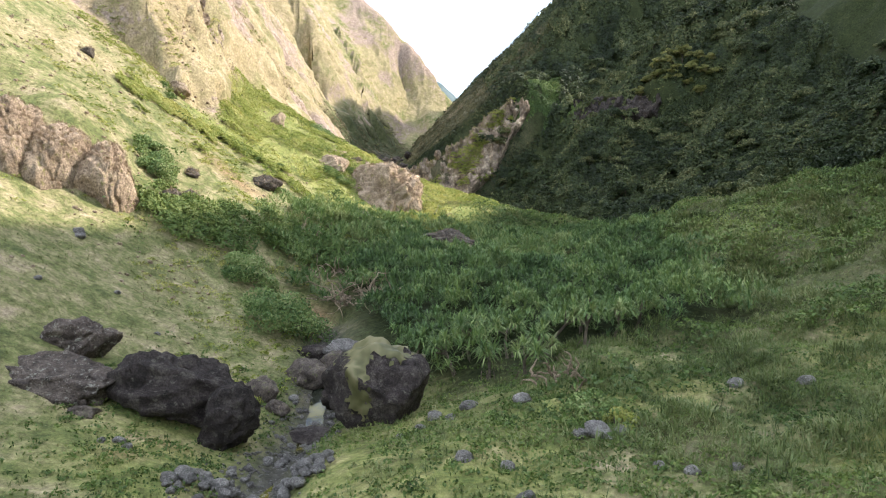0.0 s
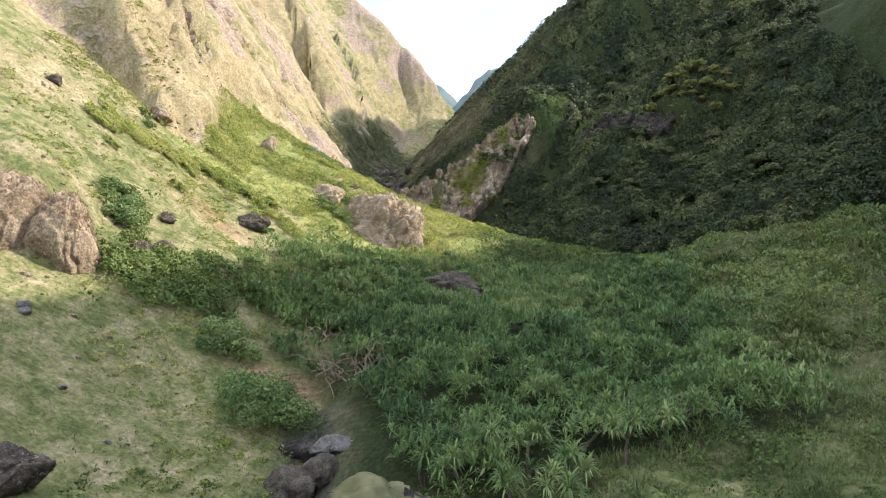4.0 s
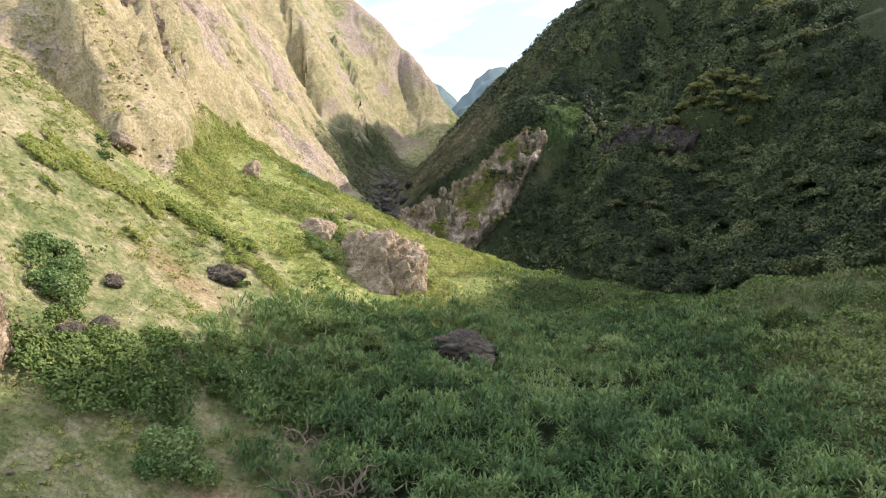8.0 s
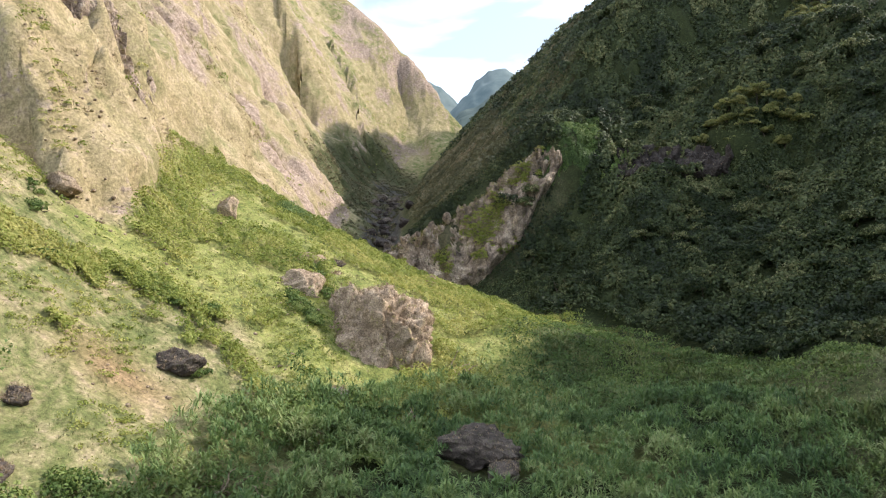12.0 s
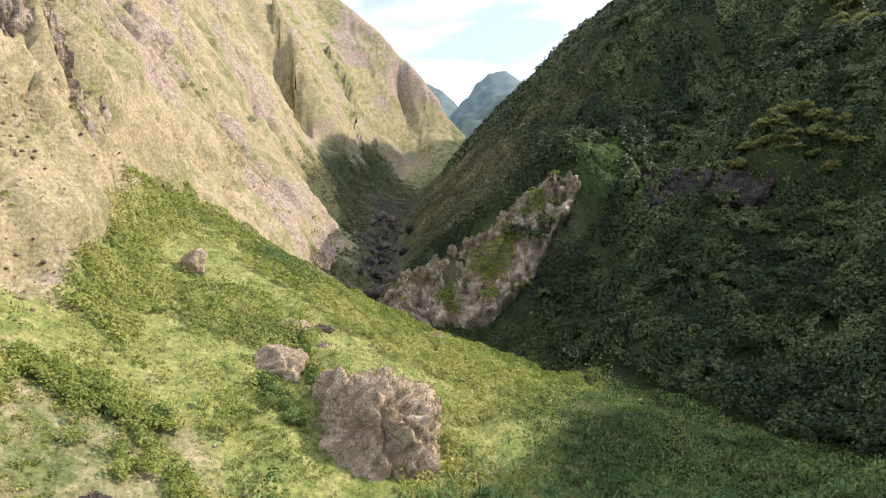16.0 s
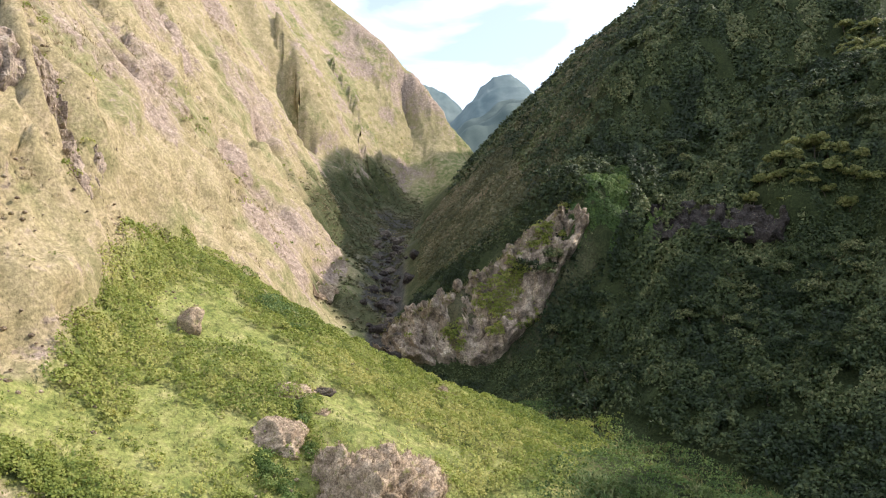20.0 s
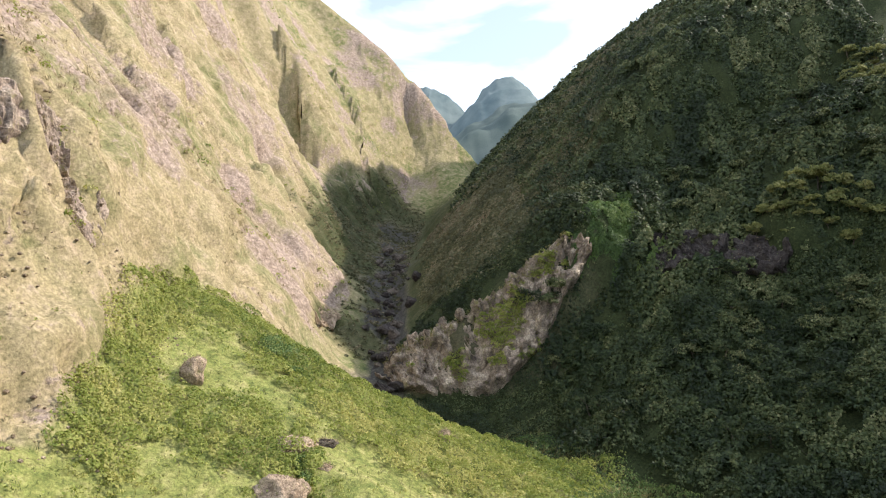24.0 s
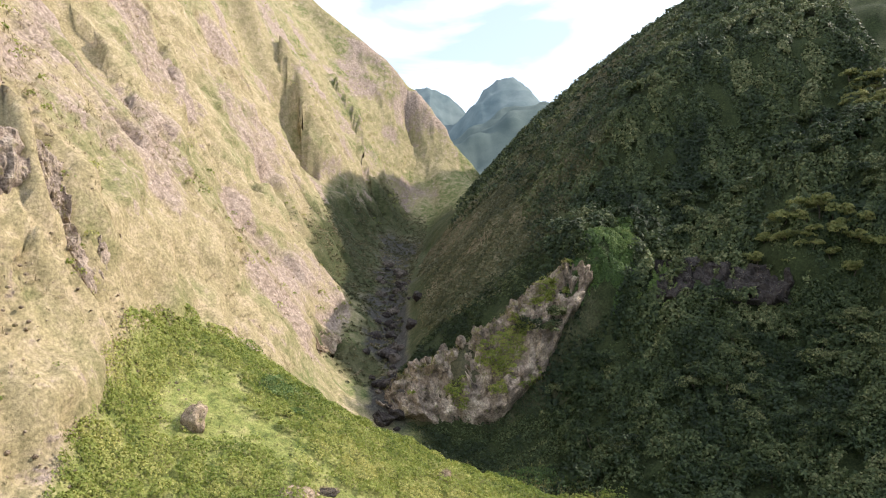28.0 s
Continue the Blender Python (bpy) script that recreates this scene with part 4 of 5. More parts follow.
fn = np.cross(p[f[:, 1]] - p[f[:, 0]], p[f[:, 2]] - p[f[:, 0]])
fn /= np.linalg.norm(fn, axis=1)[:, None]
n4 = noise3(fc, 0.9, 45, 4)
n5 = noise3(fc, 0.35, 47, 3)
pick = (fc[:, 2] > 3.3 + 0.6 * n4 + 0.5 * n5) | ((np.abs(fc[:, 0] + 0.5 + 0.7 * n4) < 0.6 + 0.4 * n5) & (fc[:, 2] > 0.2 + 1.2 * n4) & (fn[:, 1] < 0.3))
pt = np.clip(0.5 + 0.9 * noise3(p, 0.5, 46, 3), 0, 1)
part("turf_cap", tri_mesh("turf_cap", p * 1.012, f[pick], M_CAP, pt, True), big, "dry yellowish turf and moss")
boulder("boulder", "lichen-spotted brown rock in the grass slope", (-26.4, 24.5, 13.0), (2.7, 1.9, 1.9), 12, M_LICHEN, 10, 5, 14, 0.22)
boulder("boulder", "broad jagged brown rock ledge on the bank", (-25.6, 19.2, 10.2), (5.0, 2.6, 2.6), 14, M_LICHEN, -6, 5, 13, 0.2)
boulder("boulder", "low brown rock beside the ledge", (-22.6, 16.6, 9.0), (1.6, 1.0, 0.8), 15, M_BROWN, 20)
boulder("boulder", "small pale stone at the foot of the ledge", (-25.6, 15.6, 9.1), (0.8, 0.7, 0.6), 16, M_GREY, 0, 3)
boulder("boulder", "rounded grey-brown rock on the stream bank", (-13.6, 29.4), (1.7, 1.3, 1.2), 17, M_BROWN, 12)
boulder("boulder", "rounded grey-brown rock on the stream bank", (-12.0, 28.0), (1.1, 1.0, 0.8), 18, M_BROWN, 60)
boulder("boulder", "dark wet boulder in the stream", (-11.2, 35.5), (2.2, 1.7, 1.5), 19, M_BROWN, 30)
boulder("boulder", "dark wet boulder in the stream", (-9.0, 37.5), (1.9, 1.8, 1.5), 20, M_BROWN, 75)
boulder("boulder", "pale flat rock across the stream", (-8.4, 40.5), (2.3, 1.4, 0.9), 21, M_GREY, 15)
boulder("boulder", "dark slab lying in the stream shade", (-8.3, 25.6), (2.6, 1.4, 0.8), 22, M_DARK, -10)
boulder("boulder", "dark rock wedged under the great boulder", (-7.0, 30.5), (2.0, 1.7, 1.4), 23, M_DARK, 40)
boulder("boulder", "dark rock in the stream's upper channel", (-11.5, 41.8), (1.9, 1.5, 1.2), 24, M_DARK, 5)

# stones of the stream and its two cairn-like heaps
STONES = [tri_mesh("stone", *rock_shape((1, 0.85, 0.62), 60 + k, 3, 5, 0.08), M_GREY, smooth_faces=True) for k in range(6)]
rng = np.random.default_rng(7)


def stone(x, y, lift, r, k, label, group):
    ob = new("stone", STONES[k % 6])
    ob.matrix_world = Matrix.LocRotScale((x, y, float(ground_height(x, y)) + lift), Euler(rng.uniform(-0.4, 0.4, 3) + np.array([0, 0, k * 1.7])), (r, r, r))
    return tagged(ob, label, "stone", group)


for k in range(70):
    y = rng.uniform(8, 33)
    stone(float(STREAM(y)) + rng.normal() * 1.5, y, 0.1, rng.uniform(0.18, 0.55), k, "water-worn grey stone in the stream bed", "stones in the stream")
for k in range(46):
    a, q = rng.uniform(0, 6.28), rng.random() ** 0.5
    stone(-6.6 + 2.0 * q * math.cos(a), 12.0 + 2.6 * q * math.sin(a), 0.15 + 0.75 * (1 - q), rng.uniform(0.25, 0.5), k, "rounded grey stone in a heap by the stream", "heap of stones")
for k in range(24):
    a, q = rng.uniform(0, 6.28), rng.random() ** 0.5
    stone(-12.4 + 2.0 * q * math.cos(a), 10.6 + 2.2 * q * math.sin(a), 0.1 + 0.3 * (1 - q), rng.uniform(0.25, 0.65), k, "pale grey stone on the gravel bank", "stones on the gravel bank")
MEADOW = [(1.1, 18.1, .7), (3.5, 18.9, .75), (2.2, 17.2, .5), (0.2, 16.5, .45), (10.4, 9.3, .9), (9.3, 9.0, .6), (2.7, 6.5, .55), (13.7, 4.1, .5), (16.1, 4.9, .45),
          (12.3, 4.9, .4), (5.0, 6.1, .45), (11.9, 10.5, .6), (5.5, 2.9, .6), (7.0, 17.0, .8), (-1.0, 14.5, .35), (-18.6, 14.0, .5), (-17.8, 13.2, .4), (-19.4, 13.4, .35),
          (21.0, 16.5, .7), (25.0, 15.2, .6), (-36.3, 43.1, .8), (-35.9, 42.4, .7), (-29, 36, .35), (-24, 33, .3), (-33, 30, .4)]
for k, (x, y, r) in enumerate(MEADOW):
    stone(x, y, 0.1 * r, r, k + 3, "weathered grey stone half sunk in the meadow", "stones in the meadow")
bv, bf = rock_shape((1, 0.85, 0.62), 90, 1, 4, 0.08)
gx = rng.uniform(-6, 34, 1500)
gp = np.stack([STREAM(gx) + rng.normal(size=1500) * 1.6 - 1.2 * np.exp(-((gx - 11) / 3) ** 2), gx], 1)
gr = rng.uniform(0.06, 0.2, 1500)
vs = (bv[None] * gr[:, None, None]) + np.concatenate([gp, ground_height(gp[:, 0], gp[:, 1])[:, None] + 0.02], 1)[:, None]
ts = bf[None] + (np.arange(1500) * len(bv))[:, None, None]
gravel = tri_mesh("gravel", vs.reshape(-1, 3), ts.reshape(-1, 3), M_GREY, smooth_faces=True)
tagged(new("gravel", gravel), "loose grey gravel along the stream bed", "gravel", kind="stuff")

# ---- the stream's water ----
m, n, l, b = simple_nodes("stream_water", 0.06, 0.5)
wt = n.new("ShaderNodeTexNoise")
wt.inputs["Scale"].default_value, wt.inputs["Detail"].default_value = 0.45, 4.0
wr = n.new("ShaderNodeValToRGB")
wr.color_ramp.elements[0].position, wr.color_ramp.elements[0].color = 0.42, (0.02, 0.022, 0.016, 1)
wr.color_ramp.elements[1].position, wr.color_ramp.elements[1].color = 0.60, (0.13, 0.11, 0.02, 1)
wg = n.new("ShaderNodeNewGeometry")
l.new(wg.outputs["Position"], wt.inputs["Vector"])
l.new(wt.outputs["Fac"], wr.inputs["Fac"])
l.new(wr.outputs["Color"], b.inputs["Base Color"])
wb = n.new("ShaderNodeBump")
wb.inputs["Strength"].default_value, wb.inputs["Distance"].default_value = 0.15, 0.05
wq = n.new("ShaderNodeTexNoise")
wq.inputs["Scale"].default_value = 5.0
l.new(wg.outputs["Position"], wq.inputs["Vector"])
l.new(wq.outputs["Fac"], wb.inputs["Height"])
l.new(wb.outputs["Normal"], b.inputs["Normal"])
wy = np.arange(-20, 44, 0.5)
wx = STREAM(wy)
wz = np.minimum.accumulate((ground_height(wx, wy) + 0.22)[::-1])[::-1]
half = 0.9 + 0.4 * value_noise(wy, wy * 0, 4, 3) + 1.1 * np.exp(-((wy - 18.5) / 2.5) ** 2)
wv = np.stack([np.stack([wx - half, wy, wz], 1), np.stack([wx + half, wy, wz], 1)], 1).reshape(-1, 3)
q = np.arange(len(wy) - 1)[:, None] * 2
tagged(new("water", tri_mesh("water", wv, np.concatenate([q + [0, 1, 3], q + [0, 3, 2]], 1).reshape(-1, 3), m)), "shallow olive stream water between stones", "water", kind="structure")

# ---- rocks of the slopes ----
G = "weathered rocks on the slope"
for args in (
    ("rounded rocky bluff overgrown with dry scrub", (-38.6, 54.3, 27.2), (3.4, 5.0, 5.8), 31, M_TAN, 10),
    ("dark-footed rocky bluff overgrown with dry scrub", (-43.0, 51.8, 28.6), (3.8, 5.4, 6.4), 32, M_TAN, -12),
    ("crumbling brown bluff above the meadow", (-47.6, 49.8, 30.8), (4.0, 5.4, 6.6), 33, M_TAN, 30),
    ("great dome of weathered tan rock with dry tussocks", (-10.8, 110.6, 28.6), (8.6, 7.2, 8.8), 35, M_TAN, 12),
    ("pale bare rock swelling from the green hill", (-21.4, 114.8, 36.6), (3.9, 2.8, 3.0), 36, M_TAN, -10),
    ("pale bare rock patch on the green hill", (-21.6, 123.2, 40.6), (2.9, 2.2, 1.8), 37, M_TAN, 15),
    ("small brown rock on the green hill", (-17.2, 120.6, 38.6), (1.6, 1.4, 1.3), 38, M_TAN, 40),
    ("upright pointed tan rock standing on the hill", (-35.6, 128.0, 49.4), (2.1, 1.9, 2.5), 39, M_TAN, 0),
    ("flat layered dark outcrop among the shrubs", (2.4, 89.4, 21.4), (4.6, 2.8, 2.8), 40, M_BROWN, 8),
    ("dark rock below the layered outcrop", (5.2, 86.4, 19.6), (2.0, 1.6, 1.7), 41, M_BROWN, 50),
    ("purplish rock in the sunny slope", (-34.6, 70.3, 31.2), (1.4, 1.0, 0.9), 42, M_BROWN, 10),
    ("scrub-covered brown rock on the sunny slope", (-28.0, 86.0, 31.2), (2.6, 1.6, 1.5), 43, M_BROWN, 10),
    ("brown rock low on the sunny slope", (-32.0, 63.5, 27.2), (1.8, 1.4, 1.3), 44, M_BROWN, 70),
    ("brown rock beside the thicket", (-33.6, 60.0, 26.8), (1.6, 1.3, 1.2), 45, M_BROWN, 20),
    ("grey rock at the shade's edge", (-13.2, 93.0, 26.6), (2.2, 1.4, 0.9), 46, M_GREY, 20),
    ("small pink-grey rock on the hill's crest", (-3.0, 143.5, 37.1), (1.2, 1.0, 1.1), 47, M_TAN, 0),
    ("dark low rock on the green hill", (-18.5, 126.0, 40.7), (2.2, 1.2, 0.7), 48, M_BROWN, 15),
    ("small dark rock high on the grass slope", (-54.0, 80.0, 51.5), (1.3, 1.0, 1.0), 49, M_BROWN, 15),
    ("rounded rock at the cliff's foot", (-48.5, 103.0, 51.0), (2.2, 1.8, 1.6), 50, M_TAN, 15),
):
    label, place, size, seed, mat, turn = args
    if max(size) > 2.7 and mat is M_TAN:
        bluff(label, place, size, seed, mat, turn, G, 0.09 if "bluff" in label else 0.15)
    else:
        boulder("rock_outcrop", label, place, size, seed, mat, turn, 5 if max(size) > 2.5 else 4, 11, 0.2, G, category="rock")

# ---- rocky spur and gorge ----
G2 = "broken rock walls"
face, fp, fa, fh, fd = rock_face("jagged fractured brown rock spur with green ledges", [(-18, 197, 40), (-13, 195.5, 43.6), (-8, 194.6, 46.5), (0, 194.6, 51), (8, 195, 56.5), (14, 195.6, 61), (19, 196, 65), (24, 196.6, 69), (28, 197, 70.6)],
                                 [(-19, 192), (-12, 189.6), (-5, 188), (1, 187.4), (7, 188.6), (13, 189.8), (18, 191), (24, 192.4), (31, 194)], (0.0, -0.9, 0.4), 3.0, 301, M_FACE, 0.38, 0.3, 9.0, G2)
g = np.random.default_rng(77)
low = fd + 1.3 * fractal(fa, fh, 5, 311, 3)
patch = bump(fa, fh, 31, 8, 6.5, 5) + 0.75 * bump(fa, fh, 44, 3, 7, 4) + 0.6 * bump(fa, fh, 18, 5, 3, 5)
ok = np.flatnonzero((patch + 0.3 * fractal(fa, fh, 4, 312, 3) > 0.42) & (low < 2.2))
pick = g.choice(ok, min(520, len(ok)), replace=False)
v, t, tn = leaf_cloud(fp[pick] + np.array((0, -0.1, 0.2)), g.uniform(0.4, 1.0, len(pick))[:, None] * np.array((1, 1, 0.7)), 36, 0.42, 78, -0.1)
part("ledge_shrubs", tri_mesh("ledge_shrubs", v, t, M_HILL, tn), face, "green shrubs on the spur's ledges")
pick = g.choice(np.flatnonzero(fh < 2.5), 260)
v, t, tn = blade_tufts(fp[pick], g.uniform(0.5, 1.1, 260), 14, 0.05, 79, 1.2, 0.4, 0.2)
part("crest_grass", tri_mesh("crest_grass", v, t, M_REED, tn), face, "yellow grass along the crest")
rock_face("dark ribbed rock at the foot of the sunny cliff", [(-38.5, 200), (-36.5, 206), (-36, 212), (-36, 218)], [(-33.5, 199), (-31.5, 205), (-30.5, 212), (-30, 218)], (0.8, -0.45, 0.4), 1.2, 341, M_TAN, 0.4, 0.1, 3.0, G2)
rock_face("broken purple-brown rock patch in the tan cliff", [(-53.2, 128, 75.5), (-51.6, 134, 75), (-51.6, 143, 73.5)], [(-49.6, 126, 66.5), (-48.6, 132.5, 64), (-48.2, 139.5, 62.5)], (0.75, -0.6, 0.25), 1.3, 351, M_CLIFF, 0.33, 0.2, 2.6, G2)
rock_face("dark broken rock wall high in the tan cliff", [(-60.5, 122, 86), (-57.5, 124.5, 87), (-56.2, 130, 86.5), (-55.2, 134, 84)], [(-56.8, 119.5, 75), (-55, 122.3, 74), (-53.2, 126, 74), (-52, 130, 75.5)], (0.7, -0.65, 0.2), 1.9, 361, M_CLIFF, 0.36, 0.15, 3.2, G2)
rock_face("shaded purple rock wall below the mountain trees", [(43, 196.3, 69.5), (48, 197.2, 70), (55, 195, 70), (60, 190, 68.5), (65, 186.5, 68.5), (69, 181.3, 68.5)], [(42.5, 190, 60.5), (47.5, 187.6, 60), (54, 184.8, 60), (61, 183.4, 60), (67.5, 179.4, 60)], (-0.3, -0.95, 0.1), 2.2, 371, M_DARK, 0.5, 0.2, 4.0, G2)
S = "crags of the rocky spur"
rng = np.random.default_rng(11)
for k in range(26):
    q = rng.random()
    x = -13 + 38 * q
    y = 195.6 + rng.normal() * 0.7
    z = 44 + 24 * q ** 1.1
    r = 0.6 + 0.9 * rng.random() ** 2
    boulder("crag", "jagged tan crag on the spur's crest", (x, y, z), (1.1 * r, 1.0 * r, 1.5 * r), 200 + k, M_FACE, rng.uniform(0, 90), 3, 20, 0.16, S, (rng.uniform(-20, 20), rng.uniform(-30, 15)), "crag", False)
for k in range(74):
    y = 186 + 150 * rng.random() ** 1.5
    x = float(np.interp(y, [180, 205, 236, 262, 292, 345], [-14, -17, -18.5, -21, -23, -27])) + rng.normal() * (2.2 + 0.012 * (y - 186))
    r = 0.7 + 1.9 * rng.random() ** 1.6
    boulder("gorge_boulder", "dark shaded boulder in the gorge stream", (x, y), (r * 1.15, r * 0.9, r * 0.8), 300 + k, M_BROWN if k % 3 == 0 else M_DARK, rng.uniform(0, 180), 3, 12, 0.18, "boulders in the gorge", soft=False)
C = "bare crags of the cliff"
for k, (x, y, dz, sx, sy, sz) in enumerate(((-32.5, 207, 0, 1.8, 2.4, 4.5), (-33, 212, 1, 1.8, 2.2, 5.0), (-34.5, 203, 0, 1.8, 2.2, 3.5), (-31.8, 217, 0, 1.6, 2.2, 3.5))):
    boulder("crag", "broken grey-brown rock face on the cliff", (x, y, float(ground_height(x, y)) + dz - 1.5), (sx, sy, sz), 400 + k, M_TAN, 20 * k, 5, 16, 0.3, C, (0, -12), "crag")


def scrub_cover(ob, count, height, material, seed, label, low=0.1, width=0.06):
    """Dry plants rooted on the upper faces of a rock."""
    g = np.random.default_rng(seed)
    me = ob.data
    co, no = np.zeros(len(me.vertices) * 3), np.zeros(len(me.vertices) * 3)
    me.vertices.foreach_get("co", co)
    me.vertex_normals.foreach_get("vector", no)
    co, no = co.reshape(-1, 3), no.reshape(-1, 3)
    ok = np.flatnonzero(no[:, 2] + 0.4 * noise3(co, 2.0, seed, 2) > low)
    pick = g.choice(ok, count)
    v, t, tn = blade_tufts(co[pick] + g.normal(size=(count, 3)) * 0.08, g.uniform(0.6, 1.2, count) * height, 10, width, seed, 1.3, 0.3, 0.1)
    part("dry_scrub", tri_mesh("dry_scrub", v, t, material, tn), ob, label)


for ob in [o for o in scene.objects if o.name.startswith("rock_outcrop")]:
    r = max(ob.dimensions)
    if "dome" in ob["label"]:
        scrub_cover(ob, 3200, 0.5, M_SCRUB, 71, "dense dry brown tussocks", -0.2)
    elif "bluff" in ob["label"]:
        scrub_cover(ob, 1300, 0.4, M_SCRUB, 72, "dry brown scrub", -0.1)
    elif r > 2.4:
        scrub_cover(ob, 120, 0.3, M_SCRUB, 73, "sparse dry tufts", 0.3)

# ---- bushes, fallen branches and trees that stand alone ----
rng = np.random.default_rng(23)


def bush(place, r, h, material, label, seed, leaves=900, leaf=0.34, group=""):
    x, y = place
    ob = thing("bush", (x, y, float(ground_height(x, y))), label, "bush", group)
    g = np.random.default_rng(seed)
    for _ in range(3):
        w = wander((g.normal() * 0.2, g.normal() * 0.2, -0.2), (g.normal() * 0.5, g.normal() * 0.5, 1), h * 0.9, g)
        v, t = tube(w, tapered(0.09, len(w)), 6)
        part("stem", tri_mesh("stem", v, t, M_BARK, smooth_faces=True), ob)
    k = max(6, int(5 * r))
    a, q = g.uniform(0, 6.28, k), np.sqrt(g.random(k))
    c = np.stack([r * 0.75 * q * np.cos(a), r * 0.75 * q * np.sin(a), h * (0.62 - 0.45 * q * q)], 1)
    c[:, 2] += ground_height(x + c[:, 0], y + c[:, 1]) - float(ground_height(x, y))
    rad = np.stack([0.45 * r + 0 * a, 0.45 * r + 0 * a, 0.42 * h + 0 * a], 1) * g.uniform(0.7, 1.15, (k, 1))
    v, t, tn = leaf_cloud(c, rad, leaves // k, leaf, seed, -0.5, 0.8, 0.45)
    part("foliage", tri_mesh("foliage", v, t, material, tn), ob)
    return ob


bush((-21.8, 54.6), 3.4, 3.2, M_PAND, "round dark green bush on the grass bank", 1, 5200)
bush((-15.4, 44.2), 4.8, 4.4, M_PAND, "large dark green bush beside the stream bank", 2, 8000)
bush((-36.5, 64.0), 2.8, 2.6, M_PAND, "grey-green bush behind the rocky bluff", 3, 3200)
bush((-38.5, 67.5), 2.6, 2.4, M_PAND, "grey-green bush behind the rocky bluff", 4, 3200)
bush((-34.6, 61.5), 1.8, 1.6, M_SHRUB, "small green bush on the slope", 5, 900)
for k, (x, y, r) in enumerate(((-31.5, 56.5, 3.0), (-28.0, 57.5, 3.0), (-30.5, 60.5, 2.8), (-25.5, 61.0, 2.8), (-22.5, 64.5, 2.6), (-33.8, 56.0, 2.2), (-26.8, 65.0, 2.4), (-19.5, 68.0, 2.6), (-16.5, 65.5, 2.4))):
    bush((x, y), r, r * 0.8, M_SHRUB, "dense dark green shrub in the thicket at the slope's foot", 10 + k, 1500, 0.36, "shrubs at the slope's foot")
bush((11.0, 13.6), 1.9, 1.5, M_PAND, "low dark shrub on the meadow", 30, 900, 0.28)
bush((9.4, 11.6), 1.2, 0.7, M_SHRUB, "small leafy shrub on the meadow", 31, 500, 0.28)
bush((12.2, 11.6), 1.5, 0.9, M_HILL, "bright green low shrub on the meadow", 32, 700, 0.28)
for k, (x, y, r) in enumerate(((-19.8, 108.4, 2.0), (-17.6, 106.8, 1.6), (-21.6, 110.2, 1.5))):
    bush((x, y), r, r * 0.85, M_SHRUB, "dark green bush against the dome rock", 36 + k, 1400, 0.3, "bushes beside the dome rock")
bush((-28.6, 145.0), 3.6, 2.2, M_PAND, "grey-green bush on the green hill", 33, 1800)
bush((-25.0, 140.5), 2.0, 1.4, M_SHRUB, "dark bush on the green hill", 34, 900)
for k, (x, y) in enumerate(((-46.5, 94.5), (-49.0, 97.5), (-25.6, 86.5), (-21.5, 111.0), (-17.0, 113.5), (-19.0, 117.5), (-20.0, 119.5), (-31.5, 96.0), (-28.5, 99.0))):
    bush((x, y), 1.4, 1.1, M_SHRUB, "dark green bush on the sunny slope", 40 + k, 600, 0.3, "bushes on the sunny slope")


def branches(x, y, count, size, label, seed):
    """A heap of bare crooked limbs."""
    g = np.random.default_rng(seed)
    ob = thing("dead_branches", (x, y, float(ground_height(x, y))), label, "dead branches", "dead branches in the thicket")
    for _ in range(count):
        s = (g.normal() * size * 0.4, g.normal() * size * 0.4, g.uniform(0.3, 1.6))
        w = wander(s, (g.normal(), g.normal(), g.uniform(0.2, 1.4)), size * g.uniform(0.6, 1.1), g, 6, 0.45)
        v, t = tube(w, tapered(0.11, len(w), 0.35), 5)
        part("branch", tri_mesh("branch", v, t, M_DEAD, smooth_faces=True), ob)


branches(-12.6, 61.0, 20, 3.6, "bleached bare branches of a dead screw pine", 1)
branches(-9.6, 52.6, 30, 4.4, "tangle of bleached fallen branches", 2)
branches(-7.4, 53.4, 20, 4.0, "tangle of reddish fallen branches", 3)
branches(10.5, 18.2, 9, 2.0, "fallen pale trunks at the meadow's edge", 4)
branches(9.0, 21.0, 6, 2.0, "pale dead limbs at the meadow's edge", 5)
branches(-19.4, 71.4, 9, 2.6, "grey dead branches in the shrubs", 6)
branches(-15.9, 71.2, 6, 2.4, "grey dead branches in the shrubs", 7)
branches(-5.5, 92.5, 9, 2.2, "brown dead twigs beside the outcrop", 8)
branches(1.0, 108.0, 9, 2.4, "reddish dead twigs beside the dome rock", 9)
branches(-15.4, 44.2, 5, 1.6, "bare twigs in a bush", 10)


